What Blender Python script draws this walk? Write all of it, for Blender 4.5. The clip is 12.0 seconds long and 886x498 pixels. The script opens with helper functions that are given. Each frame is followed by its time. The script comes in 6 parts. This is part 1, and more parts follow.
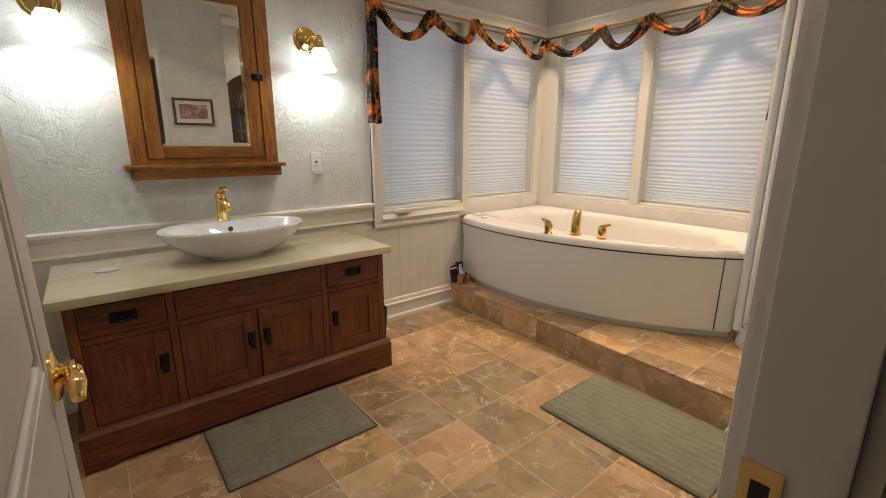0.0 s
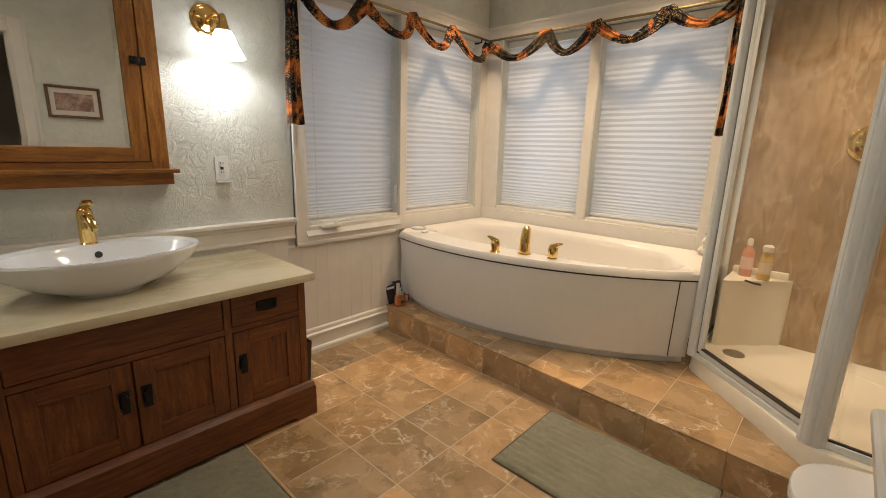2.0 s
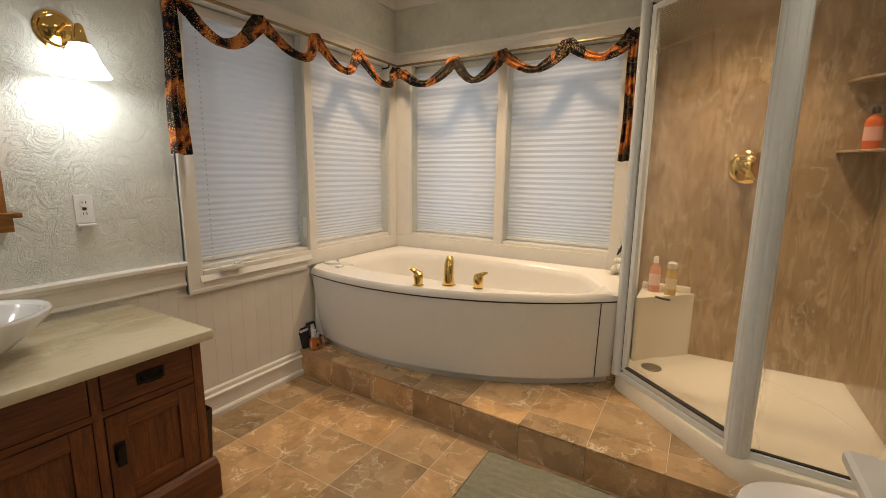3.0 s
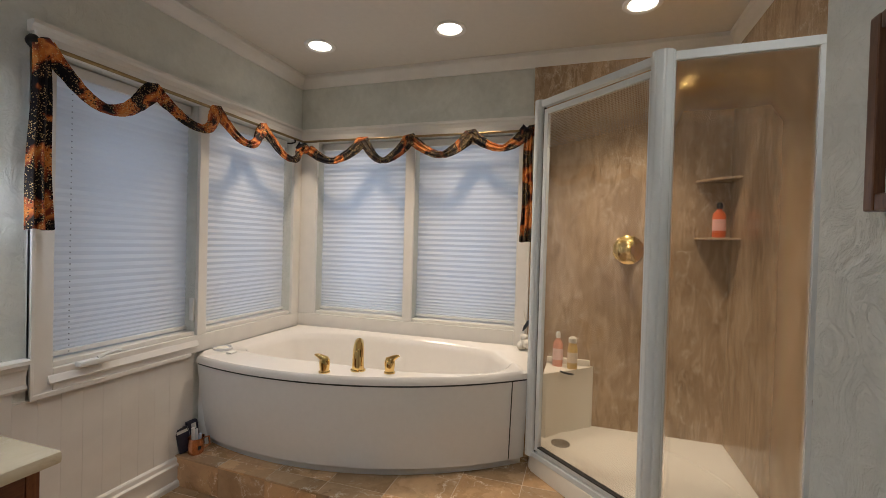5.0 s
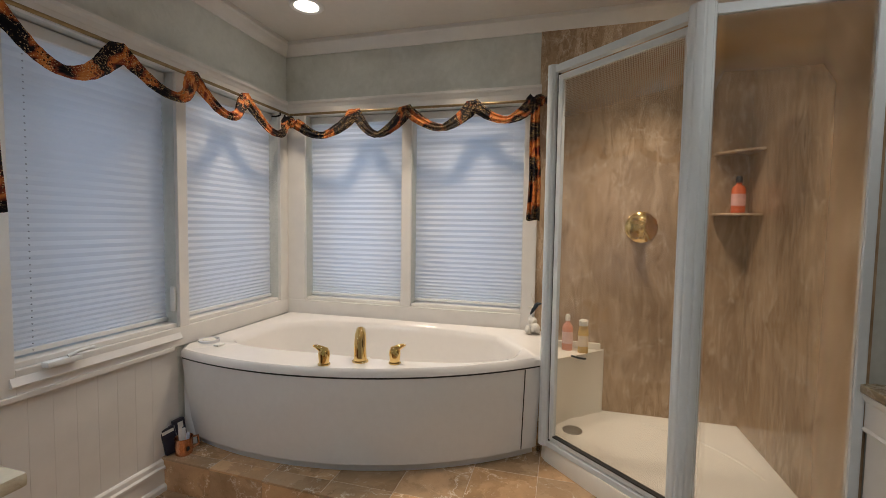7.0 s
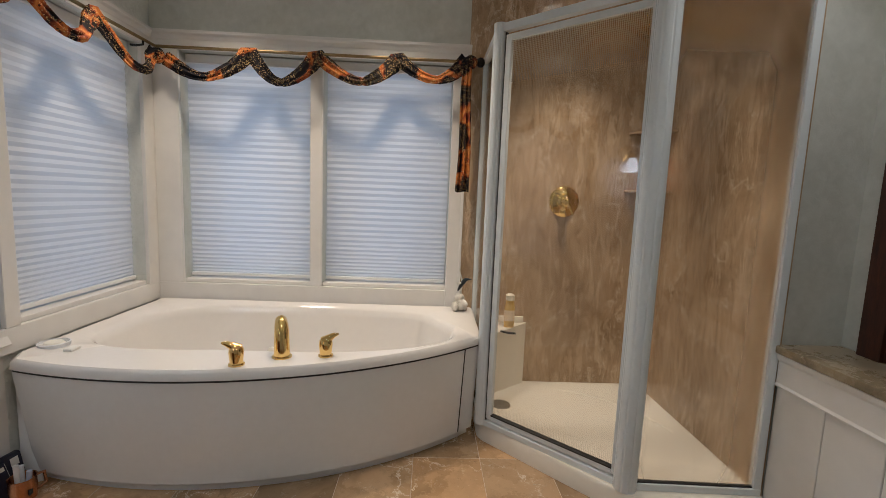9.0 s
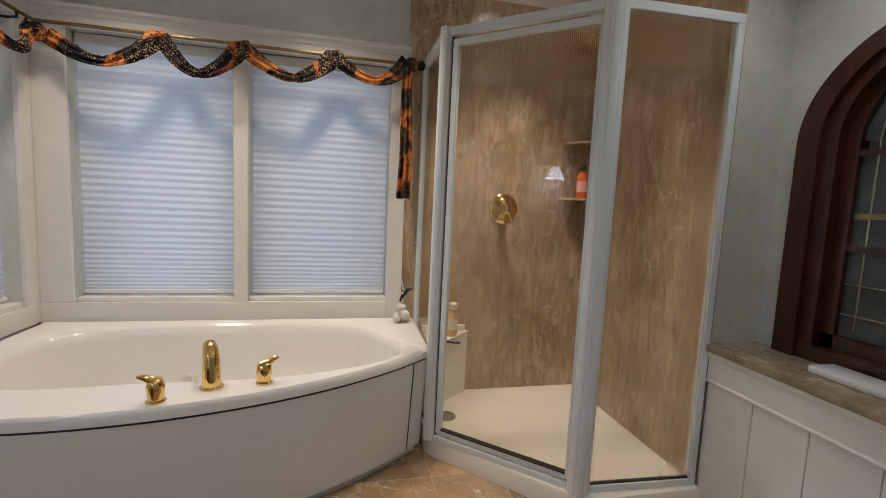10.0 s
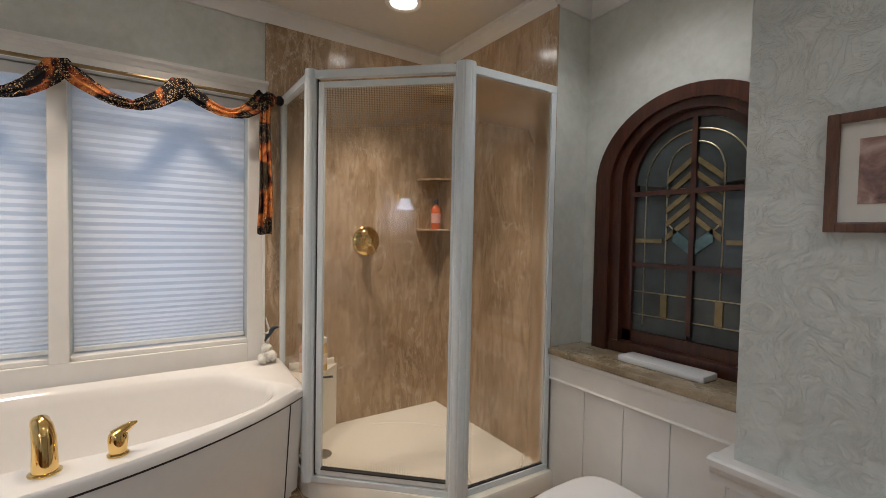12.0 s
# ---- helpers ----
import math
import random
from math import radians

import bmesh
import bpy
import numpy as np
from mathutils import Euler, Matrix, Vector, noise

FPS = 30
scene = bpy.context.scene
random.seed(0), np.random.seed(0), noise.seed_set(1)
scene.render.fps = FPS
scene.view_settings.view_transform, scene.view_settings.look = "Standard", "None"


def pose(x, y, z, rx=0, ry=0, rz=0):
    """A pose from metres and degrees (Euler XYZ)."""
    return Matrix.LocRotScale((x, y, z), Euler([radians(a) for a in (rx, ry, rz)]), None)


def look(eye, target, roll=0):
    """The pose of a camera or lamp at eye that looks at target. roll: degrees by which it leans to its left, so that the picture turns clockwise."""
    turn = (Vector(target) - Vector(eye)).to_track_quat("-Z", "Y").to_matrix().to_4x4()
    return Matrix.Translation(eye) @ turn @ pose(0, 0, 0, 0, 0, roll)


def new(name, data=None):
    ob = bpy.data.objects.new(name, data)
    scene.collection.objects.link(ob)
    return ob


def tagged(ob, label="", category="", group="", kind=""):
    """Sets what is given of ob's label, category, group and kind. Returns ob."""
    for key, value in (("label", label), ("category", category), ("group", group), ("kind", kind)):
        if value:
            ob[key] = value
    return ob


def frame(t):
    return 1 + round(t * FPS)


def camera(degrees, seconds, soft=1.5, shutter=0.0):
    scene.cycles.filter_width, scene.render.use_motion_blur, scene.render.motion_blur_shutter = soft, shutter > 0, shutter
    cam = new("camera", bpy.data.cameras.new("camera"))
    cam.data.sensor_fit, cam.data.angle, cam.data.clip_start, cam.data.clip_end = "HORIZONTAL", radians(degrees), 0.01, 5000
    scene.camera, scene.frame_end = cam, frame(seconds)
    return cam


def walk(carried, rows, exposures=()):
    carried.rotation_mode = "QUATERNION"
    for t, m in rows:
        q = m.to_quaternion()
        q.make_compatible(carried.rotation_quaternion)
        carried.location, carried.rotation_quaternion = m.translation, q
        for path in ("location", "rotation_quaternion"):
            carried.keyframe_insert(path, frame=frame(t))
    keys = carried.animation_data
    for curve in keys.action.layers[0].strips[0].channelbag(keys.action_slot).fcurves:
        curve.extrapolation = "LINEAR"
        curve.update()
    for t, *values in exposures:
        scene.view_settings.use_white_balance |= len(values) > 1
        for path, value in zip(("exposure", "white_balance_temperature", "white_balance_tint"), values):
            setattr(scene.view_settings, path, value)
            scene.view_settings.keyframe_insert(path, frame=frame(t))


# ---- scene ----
cam = camera(90.7, 12.0, soft=0.5)
PATH = [
    (0, (-0.034, 0.04, 1.272), (1.192, 1.548, 0.805), 0.1),
    (0.5, (0.01, 0.11, 1.267), (1.261, 1.594, 0.787), 0.3),
    (1, (0.042, 0.17, 1.267), (1.314, 1.634, 0.776), 0.5),
    (1.5, (0.12, 0.248, 1.277), (1.459, 1.657, 0.807), 1.1),
    (2, (0.195, 0.309, 1.293), (1.635, 1.624, 0.846), 1.7),
    (2.5, (0.241, 0.356, 1.31), (1.798, 1.548, 0.915), 1.7),
    (3, (0.286, 0.46, 1.33), (1.983, 1.46, 0.985), 0.7),
    (3.5, (0.298, 0.521, 1.349), (2.094, 1.354, 1.066), 0.5),
    (5.3, (0.305, 0.541, 1.393), (2.219, 1.123, 1.38), 1.4),
    (5.5, (0.306, 0.552, 1.389), (2.226, 1.114, 1.368), 1.3),
    (6, (0.321, 0.585, 1.377), (2.251, 1.103, 1.312), 1.1),
    (6.5, (0.37, 0.627, 1.375), (2.297, 1.152, 1.279), 0.9),
    (6.7, (0.402, 0.656, 1.38), (2.325, 1.195, 1.278), 0.9),
    (8.3, (0.529, 0.981, 1.37), (2.502, 1.139, 1.081), 1.8),
    (8.5, (0.546, 1.017, 1.364), (2.524, 1.07, 1.073), 2.3),
    (9, (0.628, 1.072, 1.375), (2.613, 1.0, 1.141), 2.3),
    (9.5, (0.698, 1.129, 1.388), (2.676, 0.941, 1.162), 2.5),
    (10, (0.732, 1.21, 1.39), (2.67, 0.758, 1.186), 2.7),
    (10.5, (0.758, 1.34, 1.392), (2.622, 0.638, 1.22), 2.3),
    (11, (0.738, 1.394, 1.405), (2.525, 0.506, 1.265), 1.9),
    (11.5, (0.709, 1.404, 1.413), (2.413, 0.361, 1.325), 1.5),
    (12, (0.679, 1.386, 1.425), (2.343, 0.279, 1.36), 1.1),
]
EXPOSURES = [
    (0.0, 0.04, 6550, 10), (0.6, -0.05, 6600, 10), (1.5, -0.06, 6750, 10), (2.5, -0.10, 6900, 10), (3.5, -0.28, 7000, 10), (5.3, -0.31, 5600, 10), (8.5, -0.40, 5500, 10), (10.5, -0.46, 5420, 10), (11.5, -0.43, 5380, 10), (12.0, -0.25, 5380, 10),
]
walk(cam, [(t, look(eye, target, roll)) for t, eye, target, roll in PATH], EXPOSURES)

# ---- light ----
world = bpy.data.worlds.new("world")
scene.world = world
world.use_nodes = True
wn = world.node_tree.nodes
sky = wn.new("ShaderNodeTexSky")
sky.sky_type = "NISHITA"
sky.sun_disc = False
sky.sun_elevation, sky.sun_rotation = radians(25), radians(200)
world.node_tree.links.new(sky.outputs[0], wn["Background"].inputs[0])
wn["Background"].inputs[1].default_value = 0.08


def lamp(name, kind, m, energy, colour, **more):
    data = bpy.data.lights.new(name, kind)
    data.energy, data.color = energy, colour
    if "size" in more:
        data.size = more["size"]
    if "size_y" in more:
        data.shape, data.size_y = "RECTANGLE", more["size_y"]
    if "radius" in more:
        data.shadow_soft_size = more["radius"]
    if "cone" in more:
        data.spot_size, data.spot_blend = radians(more["cone"]), more.get("blend", 0.6)
    ob = new(name, data)
    ob.matrix_world = m
    return ob


WARM, COOL, DAY = (1.0, 0.75, 0.5), (0.93, 0.97, 1.0), (0.80, 0.88, 1.0)
NY, EX, SY, CEIL = 2.67, 3.25, -0.29, 2.645          # north wall, east wall, shower's south wall, ceiling
PY, NOOK_W, NOOK_E, ARCH_Y = 0.168, 1.17, 2.205, -0.53  # picture wall, toilet nook
STEP = 0.167
# First three light bath and shower; last three are unseen, added for fill.
DOWNLIGHTS_AND_FILLS = [(2.772, 2.196), (2.766, 1.316), (2.76, 0.28), (1.35, 1.45), (1.69, -0.06), (0.2, 0.9)]
POWER = dict(zip(DOWNLIGHTS_AND_FILLS, (66, 68, 92, 28, 20, 16)))
SCONCES = [(-0.073, 1.85), (1.076, 1.85)]
# Added fills stand at x below 2: wider cone, less warm.
for lx, ly in DOWNLIGHTS_AND_FILLS:
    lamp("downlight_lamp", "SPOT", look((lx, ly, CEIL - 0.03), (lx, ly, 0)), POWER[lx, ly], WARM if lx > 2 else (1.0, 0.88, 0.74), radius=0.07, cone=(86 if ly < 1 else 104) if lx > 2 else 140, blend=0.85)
for lx, lz in SCONCES:
    lamp("sconce_lamp", "POINT", pose(lx + 0.006, NY - 0.14, lz - 0.148), 4.3, COOL, radius=0.03)
lamp("daylight_north_a", "AREA", look((1.94, NY + 0.24, 1.5), (1.94, 0, 1.5)), 1.6, DAY, size=0.66, size_y=1.3)
lamp("daylight_north_b", "AREA", look((2.77, NY + 0.24, 1.5), (2.77, 0, 1.5)), 1.9, DAY, size=0.66, size_y=1.3)
lamp("daylight_east_a", "AREA", look((EX + 0.24, 2.11, 1.5), (0, 2.11, 1.5)), 2.8, DAY, size=0.66, size_y=1.3)
lamp("daylight_east_b", "AREA", look((EX + 0.24, 1.32, 1.5), (0, 1.32, 1.5)), 2.5, DAY, size=0.7, size_y=1.3)

# ---- materials ----


class Nodes:
    """A node material under construction."""

    def __init__(self, name):
        self.mat = bpy.data.materials.new(name)
        self.mat.use_nodes = True
        self.tree = self.mat.node_tree
        self.bsdf = self.tree.nodes["Principled BSDF"]
        self.out = self.tree.nodes["Material Output"]

    def add(self, kind, **inputs):
        n = self.tree.nodes.new(kind)
        for k, v in inputs.items():
            n.inputs[k.replace("_", " ")].default_value = v
        return n

    def link(self, a, b):
        self.tree.links.new(a, b)

    def place(self, scale=(1, 1, 1), vary=False):
        """Object coordinates, shifted from piece to piece where vary is set."""
        tc = self.add("ShaderNodeTexCoord")
        mp = self.add("ShaderNodeMapping")
        mp.inputs["Scale"].default_value = scale
        self.link(tc.outputs["Object"], mp.inputs["Vector"])
        if vary:
            oi = self.add("ShaderNodeObjectInfo")
            mul = self.add("ShaderNodeVectorMath")
            mul.operation = "SCALE"
            mul.inputs[0].default_value = (37, 91, 53)
            self.link(oi.outputs["Random"], mul.inputs["Scale"])
            self.link(mul.outputs[0], mp.inputs["Location"])
        return mp.outputs[0]

    def noise(self, vec, scale, detail=5, rough=0.55, distort=0.0):
        n = self.add("ShaderNodeTexNoise", Scale=scale, Detail=detail, Roughness=rough, Distortion=distort)
        self.link(vec, n.inputs["Vector"])
        return n.outputs["Fac"]

    def ramp(self, fac, stops):
        r = self.add("ShaderNodeValToRGB")
        e = r.color_ramp.elements
        while len(e) < len(stops):
            e.new(0.5)
        for el, (p, c) in zip(e, stops):
            el.position, el.color = p, (*c, 1) if len(c) == 3 else c
        self.link(fac, r.inputs[0])
        return r.outputs[0]

    def mix(self, fac, a, b, blend="MIX"):
        m = self.add("ShaderNodeMix")
        m.data_type, m.blend_type = "RGBA", blend
        for sock, v in ((m.inputs[0], fac), (m.inputs[6], a), (m.inputs[7], b)):
            if isinstance(v, (int, float)):
                sock.default_value = v
            elif isinstance(v, tuple):
                sock.default_value = (*v, 1)
            else:
                self.link(v, sock)
        return m.outputs[2]

    def bump(self, height, strength, distance):
        b = self.add("ShaderNodeBump", Strength=strength, Distance=distance)
        self.link(height, b.inputs["Height"])
        self.link(b.outputs[0], self.bsdf.inputs["Normal"])
        return b

    def colour(self, c):
        if isinstance(c, tuple):
            self.bsdf.inputs["Base Color"].default_value = (*c, 1)
        else:
            self.link(c, self.bsdf.inputs["Base Color"])
        return self

    def surf(self, rough=0.5, metal=0.0, **more):
        self.bsdf.inputs["Roughness"].default_value = rough
        self.bsdf.inputs["Metallic"].default_value = metal
        for k, v in more.items():
            self.bsdf.inputs[k.replace("_", " ")].default_value = v
        return self


def plain(name, c, rough=0.5, metal=0.0, vary=0.06, scale=30, bump=0.0, **more):
    """A near-plain surface with a little unevenness of tone and relief."""
    n = Nodes(name)
    v = n.place()
    f = n.noise(v, scale, 4)
    lo = tuple(max(0, q * (1 - vary)) for q in c)
    hi = tuple(min(1, q * (1 + vary)) for q in c)
    n.colour(n.ramp(f, [(0.3, lo), (0.7, hi)])).surf(rough, metal, **more)
    if bump:
        n.bump(n.noise(v, scale * 6, 3), bump, 0.002)
    return n.mat


def plaster(name, lo, hi, relief):
    """Skip-trowelled plaster: broad cloudy tone, swirled ridges."""
    n = Nodes(name)
    v = n.place()
    cloud = n.noise(v, 3.5, 6, 0.6, 0.8)
    fine = n.noise(v, 24, 4, 0.6, 0.5)
    c = n.mix(0.3, n.ramp(cloud, [(0.32, lo), (0.68, hi)]), n.ramp(fine, [(0.35, lo), (0.65, hi)]))
    n.colour(c).surf(0.75)
    a = n.noise(v, 12, 7, 0.62, 1.5)
    ridge = n.ramp(a, [(0.38, (0.1, 0.1, 0.1)), (0.46, (0.5, 0.5, 0.5)), (0.495, (1, 1, 1)), (0.52, (0.35, 0.35, 0.35)), (0.60, (0.75, 0.75, 0.75)), (0.615, (0.2, 0.2, 0.2))])
    b = n.noise(v, 55, 5, 0.65, 1.0)
    n.bump(n.mix(0.4, ridge, b), relief, 0.005)
    return n.mat


def stone(name, dark, mid, light, vein, scale=2.2, rough=0.3, vary=True, stretch=(1, 1, 1), crackle=1.0, flame=0.0, pieces=0.0):
    """Marble: folded clouds of tone, broken patches, crisp pale veins; flame adds upright wriggling seams."""
    n = Nodes(name)
    v = n.place(stretch, vary)
    wn_ = n.add("ShaderNodeTexNoise", Scale=scale * 1.3, Detail=9, Roughness=0.7)
    n.link(v, wn_.inputs["Vector"])
    wl = n.add("ShaderNodeVectorMath")
    wl.operation = "MULTIPLY_ADD"
    wl.inputs[1].default_value = (0.55 / scale * 2,) * 3
    n.link(wn_.outputs["Color"], wl.inputs[0])
    n.link(v, wl.inputs[2])
    w = wl.outputs[0]
    cloud = n.noise(w, scale * 1.3, 14, 0.72)
    c = n.ramp(cloud, [(0.34, dark), (0.46, mid), (0.56, mid), (0.68, light)])
    broad = n.noise(v, scale * 0.55, 4, 0.6, 0.6)
    c = n.mix(n.ramp(broad, [(0.42, (0, 0, 0)), (0.60, (0.55, 0.55, 0.55))]), c, light)
    c = n.mix(n.ramp(broad, [(0.36, (0.5, 0.5, 0.5)), (0.48, (0, 0, 0))]), c, dark)
    if pieces:
        # broken fragments of differing tone
        vo = n.add("ShaderNodeTexVoronoi", Scale=scale * 2.2)
        n.link(w, vo.inputs["Vector"])
        bw = n.add("ShaderNodeSeparateXYZ")
        n.link(vo.outputs["Color"], bw.inputs[0])
        c = n.mix(pieces, c, n.ramp(bw.outputs[0], [(0.0, dark), (0.45, mid), (0.9, light)]))
    if flame:
        sv = n.place((stretch[0] * 1.5, stretch[1] * 1.5, stretch[2] * 0.5), vary)
        fl = n.noise(sv, scale * 3.6, 14, 0.74, 0.8)
        c = n.mix(n.ramp(fl, [(0.52, (0, 0, 0)), (0.62, (flame,) * 3)]), c, light)
        c = n.mix(n.ramp(fl, [(0.38, (flame,) * 3), (0.48, (0, 0, 0))]), c, dark)
        gate3 = n.ramp(n.noise(v, scale * 0.7, 4), [(0.44, (0, 0, 0)), (0.56, (0.8, 0.8, 0.8))])
        seam = n.ramp(fl, [(0.485, (0, 0, 0)), (0.495, (1, 1, 1)), (0.505, (0, 0, 0))])
        c = n.mix(n.mix(1.0, seam, gate3, "MULTIPLY"), c, tuple(q * 0.45 for q in dark))
        pale = n.ramp(fl, [(0.545, (0, 0, 0)), (0.553, (1, 1, 1)), (0.561, (0, 0, 0))])
        c = n.mix(n.mix(1.0, pale, gate3, "MULTIPLY"), c, vein)
    for k, wide, lo, amount in ((0.9, 0.016, 0.46, 0.85), (2.3, 0.020, 0.54, 0.7)):
        ve = n.add("ShaderNodeTexVoronoi", Scale=scale * k)
        ve.feature = "DISTANCE_TO_EDGE"
        n.link(w, ve.inputs["Vector"])
        line = n.ramp(ve.outputs["Distance"], [(0.0, (1, 1, 1)), (wide, (0, 0, 0))])
        gate = n.ramp(n.noise(v, scale * (0.9 + k), 4), [(lo, (0, 0, 0)), (lo + 0.1, (amount * crackle,) * 3)])
        c = n.mix(n.mix(1.0, line, gate, "MULTIPLY"), c, vein)
    fleck = n.noise(w, scale * 9, 6, 0.7)
    c = n.mix(n.ramp(fleck, [(0.64, (0, 0, 0)), (0.70, (0.6 * crackle,) * 3)]), c, vein)
    c = n.mix(n.ramp(fleck, [(0.32, (0.55, 0.55, 0.55)), (0.40, (0, 0, 0))]), c, dark)
    if vary:
        oi = n.add("ShaderNodeObjectInfo")
        tone = n.ramp(oi.outputs["Random"], [(0, (0.72, 0.73, 0.74)), (0.5, (0.96, 0.95, 0.93)), (1, (1.22, 1.12, 0.98))])
        c = n.mix(1.0, c, tone, "MULTIPLY")
    n.colour(c).surf(rough)
    n.link(n.ramp(cloud, [(0.3, (rough * 0.8,) * 3), (0.75, (rough * 1.5,) * 3)]), n.bsdf.inputs["Roughness"])
    n.bump(cloud, 0.05, 0.003)
    return n.mat


def wood(name, dark, mid, light, along=(1, 9, 9), rough=0.4):
    """Quarter-sawn oak: long grain, fine pores, cloudy stain."""
    n = Nodes(name)
    v = n.place(along)
    g = n.noise(v, 7, 8, 0.68, 0.5)
    c = n.ramp(g, [(0.28, dark), (0.5, mid), (0.74, light)])
    pores = n.noise(n.place((along[0] * 3, along[1] * 7, along[2] * 7)), 9, 3, 0.7)
    c = n.mix(n.ramp(pores, [(0.54, (0, 0, 0)), (0.68, (0.6, 0.6, 0.6))]), c, dark)
    stain = n.noise(n.place(), 5, 4)
    c = n.mix(n.ramp(stain, [(0.4, (0, 0, 0)), (0.75, (0.4, 0.4, 0.4))]), c, dark)
    n.colour(c).surf(rough, 0.0, Coat_Weight=0.25, Coat_Roughness=0.25)
    n.bump(g, 0.12, 0.001)
    return n.mat


def glass(name, tint=(1, 1, 1), haze=0.0, etched=""):
    """A thin clear pane: it lets light through, and its gloss follows Fresnel. haze: dried water marks."""
    n = Nodes(name)
    n.tree.nodes.remove(n.bsdf)
    tr = n.add("ShaderNodeBsdfTransparent", Color=(*tint, 1))
    gl = n.add("ShaderNodeBsdfGlossy", Roughness=0.02)
    lw = n.add("ShaderNodeLayerWeight", Blend=0.5)
    fr = n.ramp(lw.outputs["Facing"], [(0.0, (0.03, 0.03, 0.03)), (0.55, (0.05, 0.05, 0.05)), (0.8, (0.2, 0.2, 0.2)), (1.0, (0.9, 0.9, 0.9))])
    mx = n.add("ShaderNodeMixShader")
    n.link(fr, mx.inputs[0])
    n.link(tr.outputs[0], mx.inputs[1])
    n.link(gl.outputs[0], mx.inputs[2])
    last = mx.outputs[0]
    if haze:
        df = n.add("ShaderNodeBsdfRefraction", Color=(0.94, 0.93, 0.91, 1), Roughness=0.45, IOR=1.2)
        f = n.ramp(n.noise(n.place((1, 1, 0.6)), 2.5, 6, 0.65), [(0.35, (haze,) * 3), (0.75, (haze * 4,) * 3)])
        if etched:
            # etched border: dense at the pane's edge, thinning inwards
            gen = n.add("ShaderNodeTexCoord")
            sep = n.add("ShaderNodeSeparateXYZ")
            n.link(gen.outputs["Generated"], sep.inputs[0])
            top = n.ramp(sep.outputs["Z"], [(0.0, (0.25, 0.25, 0.25)), (0.05, (0, 0, 0)), (0.86, (0, 0, 0)), (1.0, (0.9, 0.9, 0.9))])
            if etched == "top":
                # a fine dot screen printed along the pane's top
                flat = n.add("ShaderNodeCombineXYZ")
                for axis, count in (("X", 78), ("Z", 226)):
                    mul = n.add("ShaderNodeMath")
                    mul.operation = "MULTIPLY"
                    mul.inputs[1].default_value = count
                    n.link(sep.outputs[axis], mul.inputs[0])
                    n.link(mul.outputs[0], flat.inputs["X" if axis == "X" else "Y"])
                dot = n.add("ShaderNodeTexVoronoi", Scale=1.0, Randomness=0.0)
                dot.voronoi_dimensions = "2D"
                n.link(flat.outputs[0], dot.inputs["Vector"])
                top = n.mix(1.0, top, n.ramp(dot.outputs["Distance"], [(0.34, (1, 1, 1)), (0.42, (0.12, 0.12, 0.12))]), "MULTIPLY")
            f = n.mix(1.0, f, top, "ADD")
            if etched == "border":
                side = n.ramp(sep.outputs["Y"], [(0.0, (0.85, 0.85, 0.85)), (0.30, (0, 0, 0)), (0.90, (0, 0, 0)), (1.0, (0.4, 0.4, 0.4))])
                f = n.mix(1.0, f, side, "ADD")
        m2 = n.add("ShaderNodeMixShader")
        n.link(f, m2.inputs[0])
        n.link(last, m2.inputs[1])
        n.link(df.outputs[0], m2.inputs[2])
        last = m2.outputs[0]
    n.link(last, n.out.inputs[0])
    return n.mat


def glow(name, c, strength):
    n = Nodes(name)
    n.surf(0.4)
    n.colour((0.9, 0.9, 0.9))
    n.bsdf.inputs["Emission Color"].default_value = (*c, 1)
    n.bsdf.inputs["Emission Strength"].default_value = strength
    return n.mat


PLASTER = plaster("textured_plaster", (0.63, 0.65, 0.605), (0.76, 0.78, 0.735), 0.8)
SPONGE = plaster("sponged_plaster", (0.50, 0.51, 0.46), (0.66, 0.67, 0.62), 0.18)
CEILING = plain("ceiling_paint", (0.68, 0.64, 0.575), 0.8, vary=0.02, bump=0.05)
TRIM = plain("trim_paint", (0.78, 0.76, 0.72), 0.38, vary=0.03, scale=9, bump=0.03)
PANEL = plain("wainscot_paint", (0.74, 0.72, 0.68), 0.45, vary=0.04, scale=7, bump=0.03)
DOORPAINT = plain("door_paint", (0.72, 0.70, 0.66), 0.4, vary=0.03, scale=7, bump=0.03)
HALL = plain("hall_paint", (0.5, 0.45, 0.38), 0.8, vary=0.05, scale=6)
GROUT = plain("grout", (0.58, 0.46, 0.33), 0.9, vary=0.15, scale=60)
TILE = stone("floor_marble", (0.22, 0.15, 0.08), (0.45, 0.295, 0.16), (0.63, 0.44, 0.26), (0.88, 0.79, 0.64), 3.8, 0.2, pieces=0.35)
SLAB = stone("shower_marble", (0.26, 0.175, 0.10), (0.45, 0.32, 0.195), (0.60, 0.45, 0.30), (0.82, 0.72, 0.57), 3.6, 0.14, vary=False, stretch=(1, 1, 0.75), flame=0.6, crackle=0.65, pieces=0.2)
GRANITE = stone("counter_stone", (0.38, 0.31, 0.19), (0.56, 0.49, 0.34), (0.68, 0.62, 0.47), (0.76, 0.72, 0.61), 2.4, 0.2, vary=False, stretch=(0.5, 1.5, 1), crackle=0.5)
LEDGESTONE = stone("ledge_stone", (0.18, 0.14, 0.085), (0.32, 0.26, 0.165), (0.46, 0.385, 0.27), (0.62, 0.55, 0.43), 4.5, 0.25, vary=False)
OAK = wood("golden_oak", (0.11, 0.033, 0.005), (0.32, 0.125, 0.019), (0.50, 0.235, 0.05), along=(9, 9, 1))
OAK_X = wood("golden_oak_rail", (0.11, 0.033, 0.005), (0.29, 0.11, 0.017), (0.44, 0.20, 0.042))
